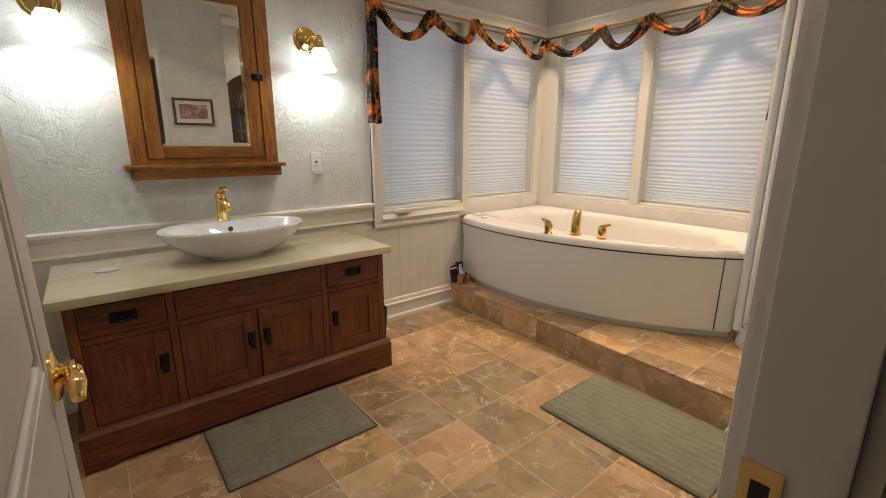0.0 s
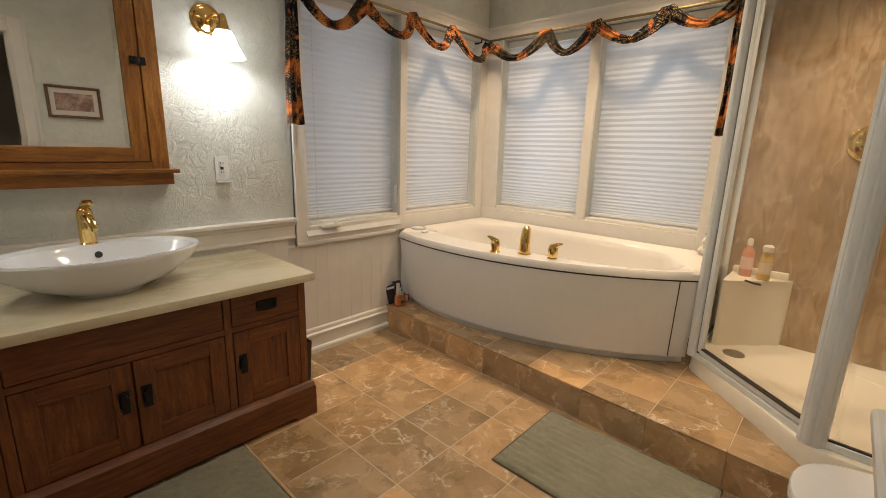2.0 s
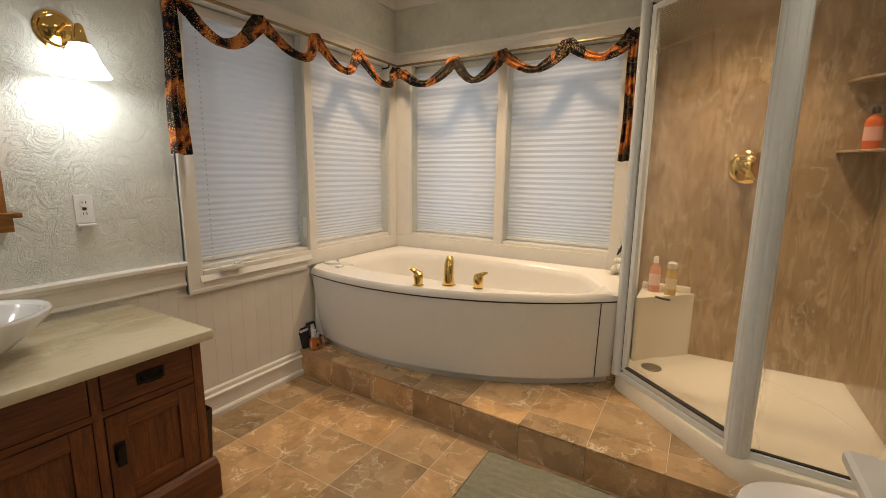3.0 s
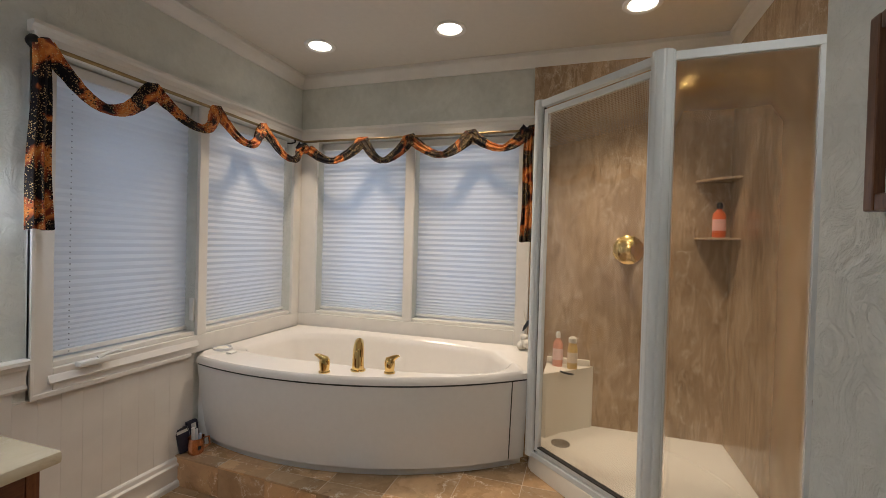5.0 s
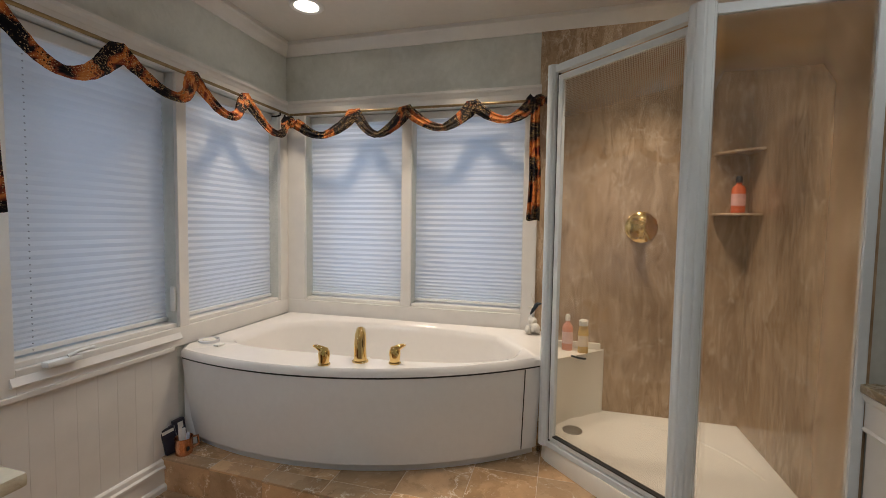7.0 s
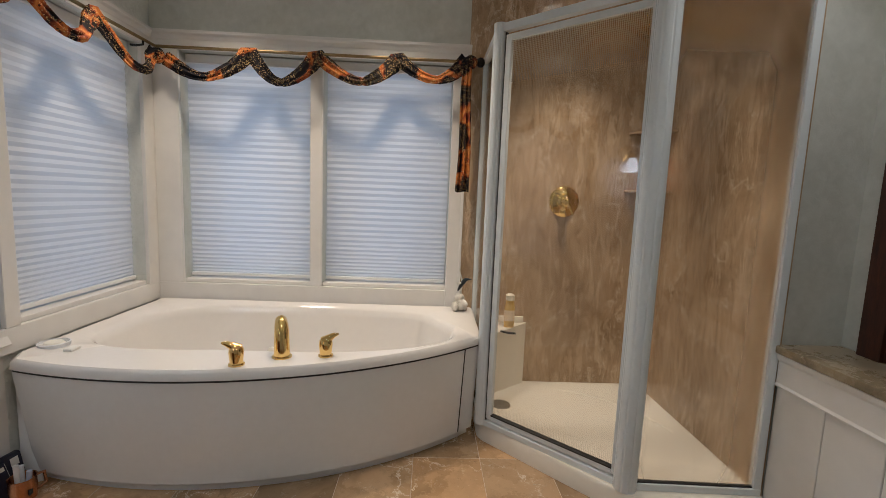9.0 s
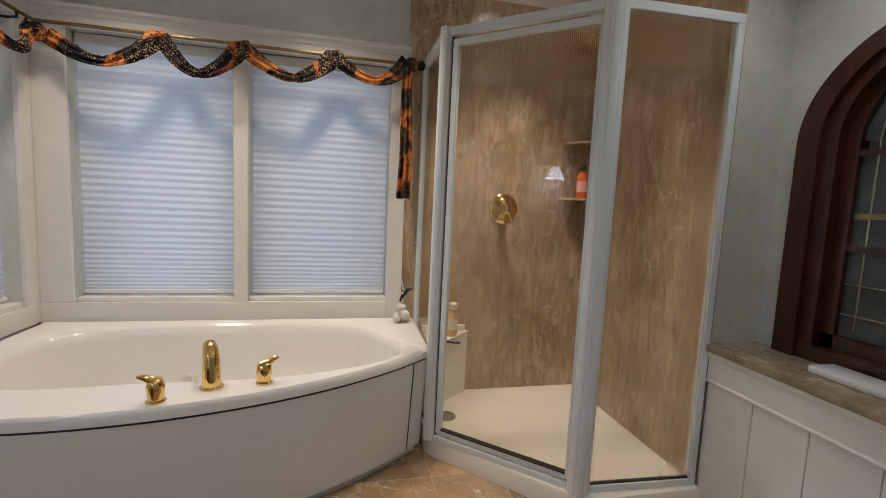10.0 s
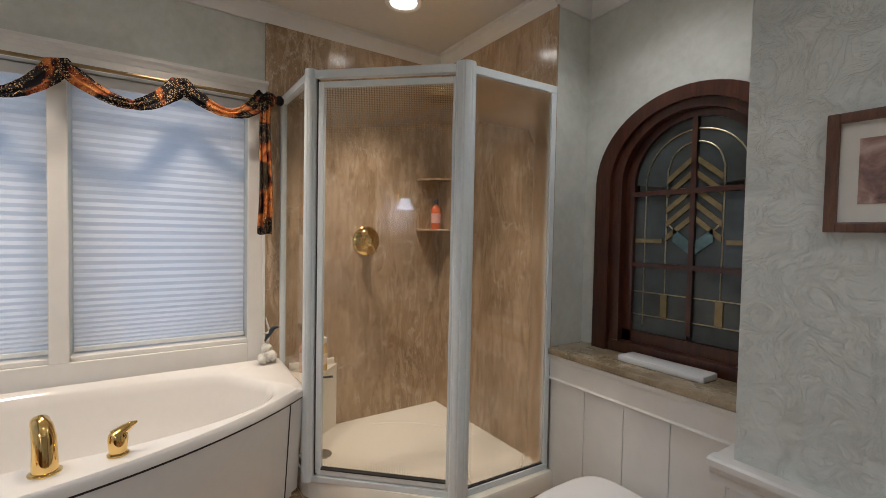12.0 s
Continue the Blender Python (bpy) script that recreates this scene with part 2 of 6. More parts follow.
CHERRY = wood("stained_oak", (0.055, 0.014, 0.005), (0.17, 0.050, 0.013), (0.27, 0.095, 0.026))
CHERRY_Z = wood("stained_oak_upright", (0.055, 0.014, 0.005), (0.17, 0.050, 0.013), (0.27, 0.095, 0.026), along=(9, 9, 1))
STILE_Z = wood("stained_oak_stile", (0.07, 0.018, 0.006), (0.20, 0.062, 0.016), (0.30, 0.11, 0.03), along=(9, 9, 1))
MAHOGANY = wood("dark_mahogany", (0.020, 0.005, 0.002), (0.058, 0.015, 0.006), (0.10, 0.028, 0.011), along=(9, 9, 1), rough=0.3)
PORCELAIN = plain("porcelain", (0.80, 0.81, 0.83), 0.08, vary=0.01)
ACRYLIC = plain("tub_acrylic", (0.82, 0.79, 0.74), 0.12, vary=0.01)
# Tub acrylic again, with the cool light on the apron put in its colour.
APRON = plain("apron_acrylic_cool_lit", (0.78, 0.79, 0.78), 0.25, vary=0.015)
PAN = plain("shower_pan", (0.86, 0.81, 0.70), 0.3, vary=0.015)
BRASS = plain("polished_brass", (0.82, 0.58, 0.22), 0.07, 1.0, vary=0.05)
IRON = plain("blackened_iron", (0.018, 0.017, 0.018), 0.45, 0.6, vary=0.3, bump=0.1)
ALU = plain("white_aluminium", (0.74, 0.785, 0.80), 0.16, 0.0, vary=0.02)
# Dark rubber; also stands for the shade in gaps and small holes.
GASKET_AND_GAP = plain("dark_gasket_and_gap", (0.03, 0.03, 0.03), 0.6)
PLASTIC = plain("white_plastic", (0.8, 0.8, 0.78), 0.35, vary=0.01)
GLASS = glass("shower_glass", (0.98, 0.985, 0.98), haze=0.006)
ETCHED = glass("etched_shower_glass", (0.98, 0.985, 0.98), haze=0.008, etched="top")
BORDER = glass("bordered_shower_glass", (0.98, 0.985, 0.98), haze=0.02, etched="border")
PANE = glass("window_glass", (0.93, 0.96, 0.97))
MIRROR = plain("mirror_silver", (0.90, 0.92, 0.90), 0.01, 1.0, vary=0.0)


# ---- helpers of this scene ----
BASE = {}


def thing(name, at, label, category, group="", kind=""):
    """An empty at a thing's base, to which part() adds meshes."""
    ob = new(name)
    ob.location = at
    BASE[ob] = Vector(at)
    ob.empty_display_size = 0.05
    return tagged(ob, label, category, group, kind)


def part(name, bm, material, parent=None, label="", smooth=False):
    """One mesh object from a bmesh in world metres, under its parent."""
    base = BASE[parent] if parent else Vector((0, 0, 0))
    bmesh.ops.recalc_face_normals(bm, faces=bm.faces[:])
    for v in bm.verts:
        v.co -= base
    for f in bm.faces:
        f.smooth = smooth
    me = bpy.data.meshes.new(name)
    bm.to_mesh(me)
    bm.free()
    me.materials.append(material)
    if smooth:
        me.set_sharp_from_angle(angle=radians(40))
    ob = new(name, me)
    BASE[ob] = base
    if parent:
        ob.parent = parent
    if label:
        ob["label"] = label
    return ob


def structure(name, bm, material, label="", category="", smooth=False):
    ob = part(name, bm, material, smooth=smooth)
    return tagged(ob, label or name.replace("_", " "), category, kind="structure")


def box(bm, x0, y0, z0, x1, y1, z1, bevel=0.0, m=None):
    vs = [bm.verts.new((x, y, z)) for z in (z0, z1) for y in (y0, y1) for x in (x0, x1)]
    fs = [bm.faces.new([vs[i] for i in q]) for q in ((0, 2, 3, 1), (4, 5, 7, 6), (0, 1, 5, 4), (2, 6, 7, 3), (0, 4, 6, 2), (1, 3, 7, 5))]
    if bevel:
        es = list({e for f in fs for e in f.edges})
        r = bmesh.ops.bevel(bm, geom=es, offset=bevel, segments=2, affect="EDGES", profile=0.6)
        vs = list({v for f in r["faces"] for v in f.verts} | {v for v in vs if v.is_valid})
    if m is not None:
        bmesh.ops.transform(bm, matrix=m, verts=[v for v in vs if v.is_valid])
    return bm


def B():
    return bmesh.new()


def one(*a, **k):
    return box(B(), *a, **k)


def prism(bm, pts, z0, z1):
    lo = [bm.verts.new((x, y, z0)) for x, y in pts]
    hi = [bm.verts.new((x, y, z1)) for x, y in pts]
    n = len(pts)
    bm.faces.new(lo[::-1])
    bm.faces.new(hi)
    for i in range(n):
        bm.faces.new((lo[i], lo[(i + 1) % n], hi[(i + 1) % n], hi[i]))
    return bm


def lathe(bm, prof, m, segs=24, squash=(1, 1)):
    """A profile of (radius, height) turned about z, then posed by m."""
    rings = []
    for r, h in prof:
        rings.append([bm.verts.new(m @ Vector((r * math.cos(2 * math.pi * i / segs) * squash[0], r * math.sin(2 * math.pi * i / segs) * squash[1], h))) for i in range(segs)])
    for a, b in zip(rings, rings[1:]):
        for i in range(segs):
            bm.faces.new((a[i], a[(i + 1) % segs], b[(i + 1) % segs], b[i]))
    if prof[0][0] > 1e-5:
        bm.faces.new(rings[0][::-1])
    if prof[-1][0] > 1e-5:
        bm.faces.new(rings[-1])
    bmesh.ops.remove_doubles(bm, verts=[v for r in rings for v in r], dist=1e-6)
    return bm


def tube(bm, pts, rad, segs=10, flat=1.0):
    """A round bar along points; rad is one number or one a point."""
    pts = [Vector(p) for p in pts]
    rad = rad if isinstance(rad, (list, tuple)) else [rad] * len(pts)
    rings, up = [], None
    for i, p in enumerate(pts):
        d = (pts[min(i + 1, len(pts) - 1)] - pts[max(i - 1, 0)]).normalized()
        if up is None:
            up = Vector((0, 0, 1)) if abs(d.z) < 0.9 else Vector((1, 0, 0))
        s = d.cross(up).normalized()
        up = s.cross(d).normalized()
        rings.append([bm.verts.new(p + rad[i] * (s * math.cos(a) + up * math.sin(a) * flat)) for a in [2 * math.pi * k / segs for k in range(segs)]])
    for a, b in zip(rings, rings[1:]):
        for k in range(segs):
            bm.faces.new((a[k], a[(k + 1) % segs], b[(k + 1) % segs], b[k]))
    bm.faces.new(rings[0][::-1])
    bm.faces.new(rings[-1])
    return bm


def strip(bm, prof, out, a, b, z0=0.0):
    """A moulding: profile of (out, up) carried from a to b (plan points), standing out along out."""
    ends = []
    for p in (a, b):
        ends.append([bm.verts.new((p[0] + out[0] * o, p[1] + out[1] * o, z0 + u)) for o, u in prof])
    n = len(prof)
    for i in range(n):
        bm.faces.new((ends[0][i], ends[0][(i + 1) % n], ends[1][(i + 1) % n], ends[1][i]))
    bm.faces.new(ends[0][::-1])
    bm.faces.new(ends[1])
    return bm


def clip(poly, a, b):
    """The part of a plan polygon on the left of the line from a to b."""
    side = lambda p: (b[0] - a[0]) * (p[1] - a[1]) - (b[1] - a[1]) * (p[0] - a[0])
    res = []
    for i, p in enumerate(poly):
        q = poly[(i + 1) % len(poly)]
        sp, sq = side(p), side(q)
        if sp >= 0:
            res.append(p)
        if sp * sq < 0:
            t = sp / (sp - sq)
            res.append((p[0] + t * (q[0] - p[0]), p[1] + t * (q[1] - p[1])))
    return res


def arc3(a, b, c, n):
    """n + 1 plan points on the circle through a, b and c, from a to c."""
    (x1, y1), (x2, y2), (x3, y3) = a, b, c
    d = 2 * (x1 * (y2 - y3) + x2 * (y3 - y1) + x3 * (y1 - y2))
    s1, s2, s3 = x1 * x1 + y1 * y1, x2 * x2 + y2 * y2, x3 * x3 + y3 * y3
    cx = (s1 * (y2 - y3) + s2 * (y3 - y1) + s3 * (y1 - y2)) / d
    cy = (s1 * (x3 - x2) + s2 * (x1 - x3) + s3 * (x2 - x1)) / d
    r = math.hypot(x1 - cx, y1 - cy)
    t0, t1 = math.atan2(y1 - cy, x1 - cx), math.atan2(y3 - cy, x3 - cx)
    tm = math.atan2(y2 - cy, x2 - cx)
    while t1 - t0 > math.pi:
        t1 -= 2 * math.pi
    while t1 - t0 < -math.pi:
        t1 += 2 * math.pi
    while tm - t0 > math.pi:
        tm -= 2 * math.pi
    while tm - t0 < -math.pi:
        tm += 2 * math.pi
    return [(cx + r * math.cos(t0 + (t1 - t0) * i / n), cy + r * math.sin(t0 + (t1 - t0) * i / n)) for i in range(n + 1)]


# ---- structure ----
WEST, DOOR_W, DOOR_E, WALL = -0.75, -0.13, 0.52, 0.12
W1, W2, W3, W4 = (1.56, 2.285), (2.347, 3.145), (1.768, 2.505), (0.955, 1.698)   # blinds' openings: x of two, y of two
WZ0, WZ1 = 0.815, 2.14

bm = B()
T = NY + 0.16
box(bm, WEST, NY, 0, W1[0], T, CEIL)
box(bm, W1[0], NY, 0, W2[1], T, WZ0)
box(bm, W1[0], NY, WZ1, W2[1], T, CEIL)
box(bm, W1[1], NY + 0.001, WZ0, W2[0], T, WZ1)
box(bm, W2[1], NY, 0, EX + 0.16, T, CEIL)
structure("wall_north", bm, PLASTER, "pale grey-green trowelled plaster wall", "wall")
bm = B()
T = EX + 0.16
box(bm, EX, -0.41, 0, T, W4[0], CEIL)
box(bm, EX, W4[0], 0, T, W3[1], WZ0)
box(bm, EX, W4[0], WZ1, T, W3[1], CEIL)
box(bm, EX + 0.001, W4[1], WZ0, T, W3[0], WZ1)
box(bm, EX, W3[1], 0, T, NY - 0.002, CEIL)
structure("wall_east", bm, SPONGE, "pale grey sponged plaster wall above windows", "wall")
structure("wall_south_shower", box(B(), NOOK_E, SY - 0.12, 0, EX, SY, CEIL), SPONGE, "plaster wall behind the shower", "wall")
structure("wall_nook_east", one(NOOK_E, ARCH_Y, 0, NOOK_E + 0.12, SY - 0.12, CEIL), SPONGE, "pale grey plaster side of the nook", "wall")
AC, AR, ASP = 1.665, 0.447, 1.682          # arch window: middle, outer radius, spring line


def rise(q):
    """The arch's height over its spring line: a little flatter outside than the glass within."""
    return 0.272 + (q - 0.272) * 0.72


hole = [(AC - AR + 0.02, 0.87)] + [(AC - (AR - 0.02) * math.cos(math.pi * i / 24), ASP + rise(AR - 0.02) * math.sin(math.pi * i / 24)) for i in range(25)] + [(AC + AR - 0.02, 0.87)]
bm = B()
for y in (ARCH_Y, ARCH_Y - 0.14):
    left = [(NOOK_W - 0.12, 0.87), (NOOK_W - 0.12, CEIL), (AC, CEIL)] + [p for p in hole[:14]][::-1]
    right = [(AC, CEIL), (NOOK_E + 0.12, CEIL), (NOOK_E + 0.12, 0.87)] + [p for p in hole[13:]][::-1]
    for loop in (left, right):
        bm.faces.new([bm.verts.new((x, y, z)) for x, z in loop])
for (xa, za), (xb, zb) in zip(hole, hole[1:]):
    bm.faces.new([bm.verts.new(q) for q in ((xa, ARCH_Y, za), (xb, ARCH_Y, zb), (xb, ARCH_Y - 0.14, zb), (xa, ARCH_Y - 0.14, za))])
bmesh.ops.remove_doubles(bm, verts=bm.verts[:], dist=1e-5)
box(bm, NOOK_W - 0.12, ARCH_Y - 0.14, 0, NOOK_E + 0.12, ARCH_Y, 0.868)
structure("wall_south_arch", bm, SPONGE, "pale grey plaster wall round an arched window", "wall")
bm = B()
box(bm, DOOR_E, PY - WALL, 0, NOOK_W, PY, CEIL)
box(bm, DOOR_W, PY - WALL, 2.05, DOOR_E, PY, CEIL)
box(bm, WEST - 0.12, PY - WALL, 0, DOOR_W, PY, CEIL)
box(bm, NOOK_W - 0.12, ARCH_Y, 0, NOOK_W, PY - WALL, CEIL)
structure("wall_south_picture", bm, PLASTER, "pale grey-green trowelled plaster wall with doorway", "wall")
structure("wall_west", one(WEST - 0.12, PY, 0, WEST, NY + 0.16, CEIL), PLASTER, "pale grey-green trowelled plaster wall", "wall")
bm = B()
box(bm, -1.3, -1.7, 0, 1.06, -1.58, CEIL)
box(bm, -1.42, -1.7, 0, -1.3, PY, CEIL)
box(bm, NOOK_W - 0.24, -1.58, 0, NOOK_W - 0.125, PY - WALL - 0.002, CEIL)
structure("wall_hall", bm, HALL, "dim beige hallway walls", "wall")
structure("ceiling", one(-1.42, -1.7, CEIL, EX + 0.16, NY + 0.16, CEIL + 0.1), CEILING, "plain beige-grey painted ceiling", "ceiling")
structure("floor", one(-1.42, -1.7, -0.12, EX + 0.16, NY + 0.16, -0.0009), GROUT, "marble tile floor with brown grout", "floor")

# crown moulding round the bathroom
CROWN = [(0, 0), (0.012, 0), (0.02, 0.012), (0.035, 0.03), (0.05, 0.055), (0.062, 0.062), (0.062, 0.085), (0, 0.085)]
CZ = CEIL - 0.086
runs = [((WEST, NY), (EX, NY), (0, -1)), ((EX, NY), (EX, SY), (-1, 0)), ((EX, SY), (NOOK_E, SY), (0, 1)), ((NOOK_E, SY), (NOOK_E, ARCH_Y), (-1, 0)), ((NOOK_E, ARCH_Y), (NOOK_W, ARCH_Y), (0, 1)), ((NOOK_W, ARCH_Y), (NOOK_W, PY), (1, 0)), ((NOOK_W, PY), (WEST, PY), (0, 1)), ((WEST, PY), (WEST, NY), (1, 0))]
bm = B()
for a, b, o in runs:
    strip(bm, CROWN, o, a, b, CZ)
structure("crown_moulding", bm, TRIM, "white painted crown moulding", "moulding")

# wainscot of the north wall: beadboard, frieze, chair rail, baseboard
wains = structure("wainscot_north", one(WEST, NY - 0.004, 0.1, 2.28, NY, 0.705), PANEL, "off-white painted beadboard wainscot", "wainscot")
for i in range(34):
    xa = WEST + i * 0.087
    if xa + 0.087 < 2.29:
        part("board", box(B(), xa + 0.0002, NY - 0.012, 0.13, xa + 0.0868, NY - 0.002, 0.79 if xa + 0.087 < 1.47 else 0.70, bevel=0.0009), PANEL, wains)
RAIL = [(0, 0), (0.018, 0), (0.02, 0.02), (0.028, 0.03), (0.03, 0.045), (0.045, 0.05), (0.045, 0.065), (0.038, 0.07), (0, 0.07)]
bm = B()
strip(bm, RAIL, (0, -1), (WEST, NY), (1.47, NY), 0.808)
box(bm, WEST, NY - 0.016, 0.765, 1.47, NY, 0.808)
strip(bm, [(0, 0), (0.02, 0), (0.026, 0.01), (0.02, 0.022), (0, 0.022)], (0, -1), (WEST, NY), (1.47, NY), 0.75)
structure("chair_rail_north", bm, TRIM, "white painted chair rail with frieze", "chair rail")
BASEB = [(0, 0), (0.032, 0), (0.032, 0.022), (0.026, 0.032), (0.016, 0.036), (0.016, 0.105), (0.024, 0.110), (0.024, 0.122), (0.014, 0.130), (0.012, 0.150), (0.006, 0.158), (0, 0.160)]
bm = B()
strip(bm, BASEB, (0, -1), (WEST, NY - 0.012), (2.17, NY - 0.012))
structure("baseboard_north", bm, TRIM, "tall white moulded baseboard", "baseboard")
bm = B()
strip(bm, BASEB, (0, 1), (0.63, PY), (NOOK_W, PY))
strip(bm, BASEB, (1, 0), (NOOK_W, PY), (NOOK_W, -0.27))
strip(bm, BASEB, (0, 1), (WEST, PY), (-0.24, PY))
structure("baseboard_south", bm, TRIM, "tall white moulded baseboard", "baseboard")
bm = B()
box(bm, 0.63, PY, 0.765, NOOK_W, PY + 0.016, 0.808)
strip(bm, RAIL, (0, 1), (0.63, PY), (NOOK_W + 0.045, PY), 0.805)
strip(bm, RAIL, (1, 0), (NOOK_W, PY), (NOOK_W, -0.25), 0.805)
structure("chair_rail_south", bm, TRIM, "white painted chair rail round the wall end", "chair rail")
bm = B()
box(bm, 0.63, PY, 0.14, NOOK_W, PY + 0.01, 0.80)
box(bm, NOOK_W, -0.25, 0.14, NOOK_W + 0.01, PY + 0.01, 0.80)
structure("wainscot_south", bm, PANEL, "off-white painted wainscot panel", "wainscot")

# window casings
bm = B()
cx0, cx1 = 1.475, W1[0]
box(bm, cx0, NY - 0.022, 0.715, cx1, NY, 2.20, bevel=0.004)
box(bm, cx0 + 0.0, NY - 0.03, 0.705, cx0 + 0.014, NY, 2.20, bevel=0.003)
box(bm, cx1, NY - 0.022, 0.715, EX, NY, WZ0, bevel=0.004)
box(bm, cx0, NY - 0.032, 0.700, 2.24, NY, 0.722, bevel=0.004)
box(bm, W1[1], NY - 0.022, WZ0, W2[0], NY, WZ1, bevel=0.004)
box(bm, W2[1], NY - 0.022, WZ0, EX, NY, WZ1, bevel=0.004)
box(bm, cx1, NY - 0.022, WZ1, EX, NY, 2.20)
strip(bm, [(0, 0), (0.025, 0), (0.032, 0.02), (0.045, 0.03), (0.045, 0.045), (0, 0.045)], (0, -1), (cx0 - 0.01, NY), (EX, NY), 2.19)
strip(bm, [(0.020, 0), (0.036, 0), (0.038, 0.006), (0.024, 0.034), (0.020, 0.036)], (0, -1), (W1[0] - 0.02, NY), (W1[1], NY), WZ0 - 0.062)
structure("window_casing_north", bm, TRIM, "cream-white painted window casing", "window casing")
bm = B()
E0 = 0.868
box(bm, EX - 0.022, E0, 0.70, EX, W4[0], 2.20, bevel=0.004)
box(bm, EX - 0.03, E0, 0.70, EX, E0 + 0.014, 2.20, bevel=0.003)
box(bm, EX - 0.022, W4[0], 0.70, EX, NY - 0.022, WZ0, bevel=0.004)
box(bm, EX - 0.022, W4[1], WZ0, EX, W3[0], WZ1, bevel=0.004)
box(bm, EX - 0.022, W3[1], WZ0, EX, NY - 0.022, WZ1, bevel=0.004)
box(bm, EX - 0.022, W4[0], WZ1, EX, NY - 0.022, 2.20)
strip(bm, [(0, 0), (0.025, 0), (0.032, 0.02), (0.045, 0.03), (0.045, 0.045), (0, 0.045)], (-1, 0), (EX, E0 - 0.01), (EX, NY), 2.19)
structure("window_casing_east", bm, TRIM, "cream-white painted window casing", "window casing")


BLIND = Nodes("cellular_shade")
BLIND.tree.nodes.remove(BLIND.bsdf)
bd = BLIND.add("ShaderNodeBsdfDiffuse", Color=(0.86, 0.86, 0.86, 1))
bt = BLIND.add("ShaderNodeBsdfTranslucent", Color=(0.78, 0.80, 0.84, 1))
bx = BLIND.add("ShaderNodeMixShader", Fac=0.45)
BLIND.link(bd.outputs[0], bx.inputs[1])
BLIND.link(bt.outputs[0], bx.inputs[2])
BLIND.link(bx.outputs[0], BLIND.out.inputs[0])
BLIND = BLIND.mat


def window(name, axis, lo, hi):
    """A casement window in the north (axis x) or east (axis y) wall, with its pane, and a cellular shade before it."""
    at = (lambda u, d, z: (u, NY + d, z)) if axis == "x" else (lambda u, d, z: (EX + d, u, z))

    def bar(bm, u0, d0, z0, u1, d1, z1, bev=0.0):
        p, q = at(u0, d0, z0), at(u1, d1, z1)
        box(bm, min(p[0], q[0]), min(p[1], q[1]), z0, max(p[0], q[0]), max(p[1], q[1]), z1, bevel=bev)

    mid = (lo + hi) / 2
    win = thing(name, at(mid, 0.1, WZ0), "cream-painted casement window behind a drawn shade", "window", kind="structure")
    bm = B()
    bar(bm, lo, 0.12, WZ0, lo + 0.04, 0.16, WZ1)
    bar(bm, hi - 0.04, 0.12, WZ0, hi, 0.16, WZ1)
    bar(bm, lo + 0.04, 0.12, WZ0, hi - 0.04, 0.16, WZ0 + 0.05)
    bar(bm, lo + 0.04, 0.12, WZ1 - 0.05, hi - 0.04, 0.16, WZ1)
    part("window_frame", bm, TRIM, win)
    for u in (lo + 0.15, hi - 0.15):
        bm = B()
        bar(bm, u - 0.009, 0.122, WZ0 + 0.05, u + 0.009, 0.137, WZ1 - 0.05)
        part("muntin", bm, TRIM, win)
    bm = B()
    bar(bm, lo + 0.04, 0.1225, WZ1 - 0.21, hi - 0.04, 0.1365, WZ1 - 0.192)
    part("muntin", bm, TRIM, win)
    bm = B()
    bar(bm, lo, 0.0, WZ0 - 0.0, hi, 0.118, WZ0 + 0.022, 0.004)
    part("window_sill", bm, TRIM, win)
    bm = B()
    bar(bm, lo + 0.04, 0.138, WZ0 + 0.05, hi - 0.04, 0.142, WZ1 - 0.05)
    pane = part("pane", bm, PANE, win)
    pane.visible_shadow = False
    # the shade: pleats drawn down to just over the sill
    sh = thing("cellular_shade", at(mid, 0.06, WZ0 + 0.03), "white cellular window shade, drawn down", "window shade", "cellular shades")
    bm = B()
    bar(bm, lo + 0.006, 0.045, WZ1 - 0.055, hi - 0.006, 0.095, WZ1 - 0.005, 0.004)
    part("headrail", bm, PLASTIC, sh)
    z0, z1 = WZ0 + 0.052, WZ1 - 0.055
    # pleats stacked close at the foot, open above
    levels, z, step = [z0], z0, 0.009
    while z < z1 - 0.03:
        z += step
        levels.append(z)
        step = min(0.0185, step * 1.03)
    levels.append(z1)
    prev = None
    bm = B()
    for i, z in enumerate(levels):
        d = 0.0625 if i % 2 else 0.0675
        a, b = bm.verts.new(at(lo + 0.008, d, z)), bm.verts.new(at(hi - 0.008, d, z))
        if prev:
            bm.faces.new((prev[0], prev[1], b, a))
        prev = (a, b)
    part("fabric", bm, BLIND, sh)
    bm = B()
    bar(bm, lo + 0.007, 0.052, z0 - 0.02, hi - 0.007, 0.08, z0, 0.004)
    part("bottom_rail", bm, PLASTIC, sh)
    return win


window("window_1", "x", *W1)
window("window_2", "x", *W2)
window("window_3", "y", *W3)
window("window_4", "y", *W4)

# ---- step of the bath ----
SA, SB = (2.165, NY), (2.035, SY)           # front edge of the step, seen in plan
body = [(SA[0] + 0.012, SA[1]), (SB[0] + 0.012, SB[1]), (EX, SB[1]), (EX, SA[1])]
structure("step_core", prism(B(), body, -0.004, STEP - 0.0011), GROUT, "low stepped platform carrying tub and shower", "step")

# ---- bathtub ----
RIM, LIP = 0.702, 0.664
front = arc3((2.272, 2.638), (2.252, 1.66), (2.718, 0.795), 80)
foot = arc3((2.335, 2.62), (2.300, 1.70), (2.752, 0.815), 80)
tub = thing("bathtub", (2.7, 1.7, STEP), "cream-white bow-front corner whirlpool bathtub on the tiled step", "bathtub")


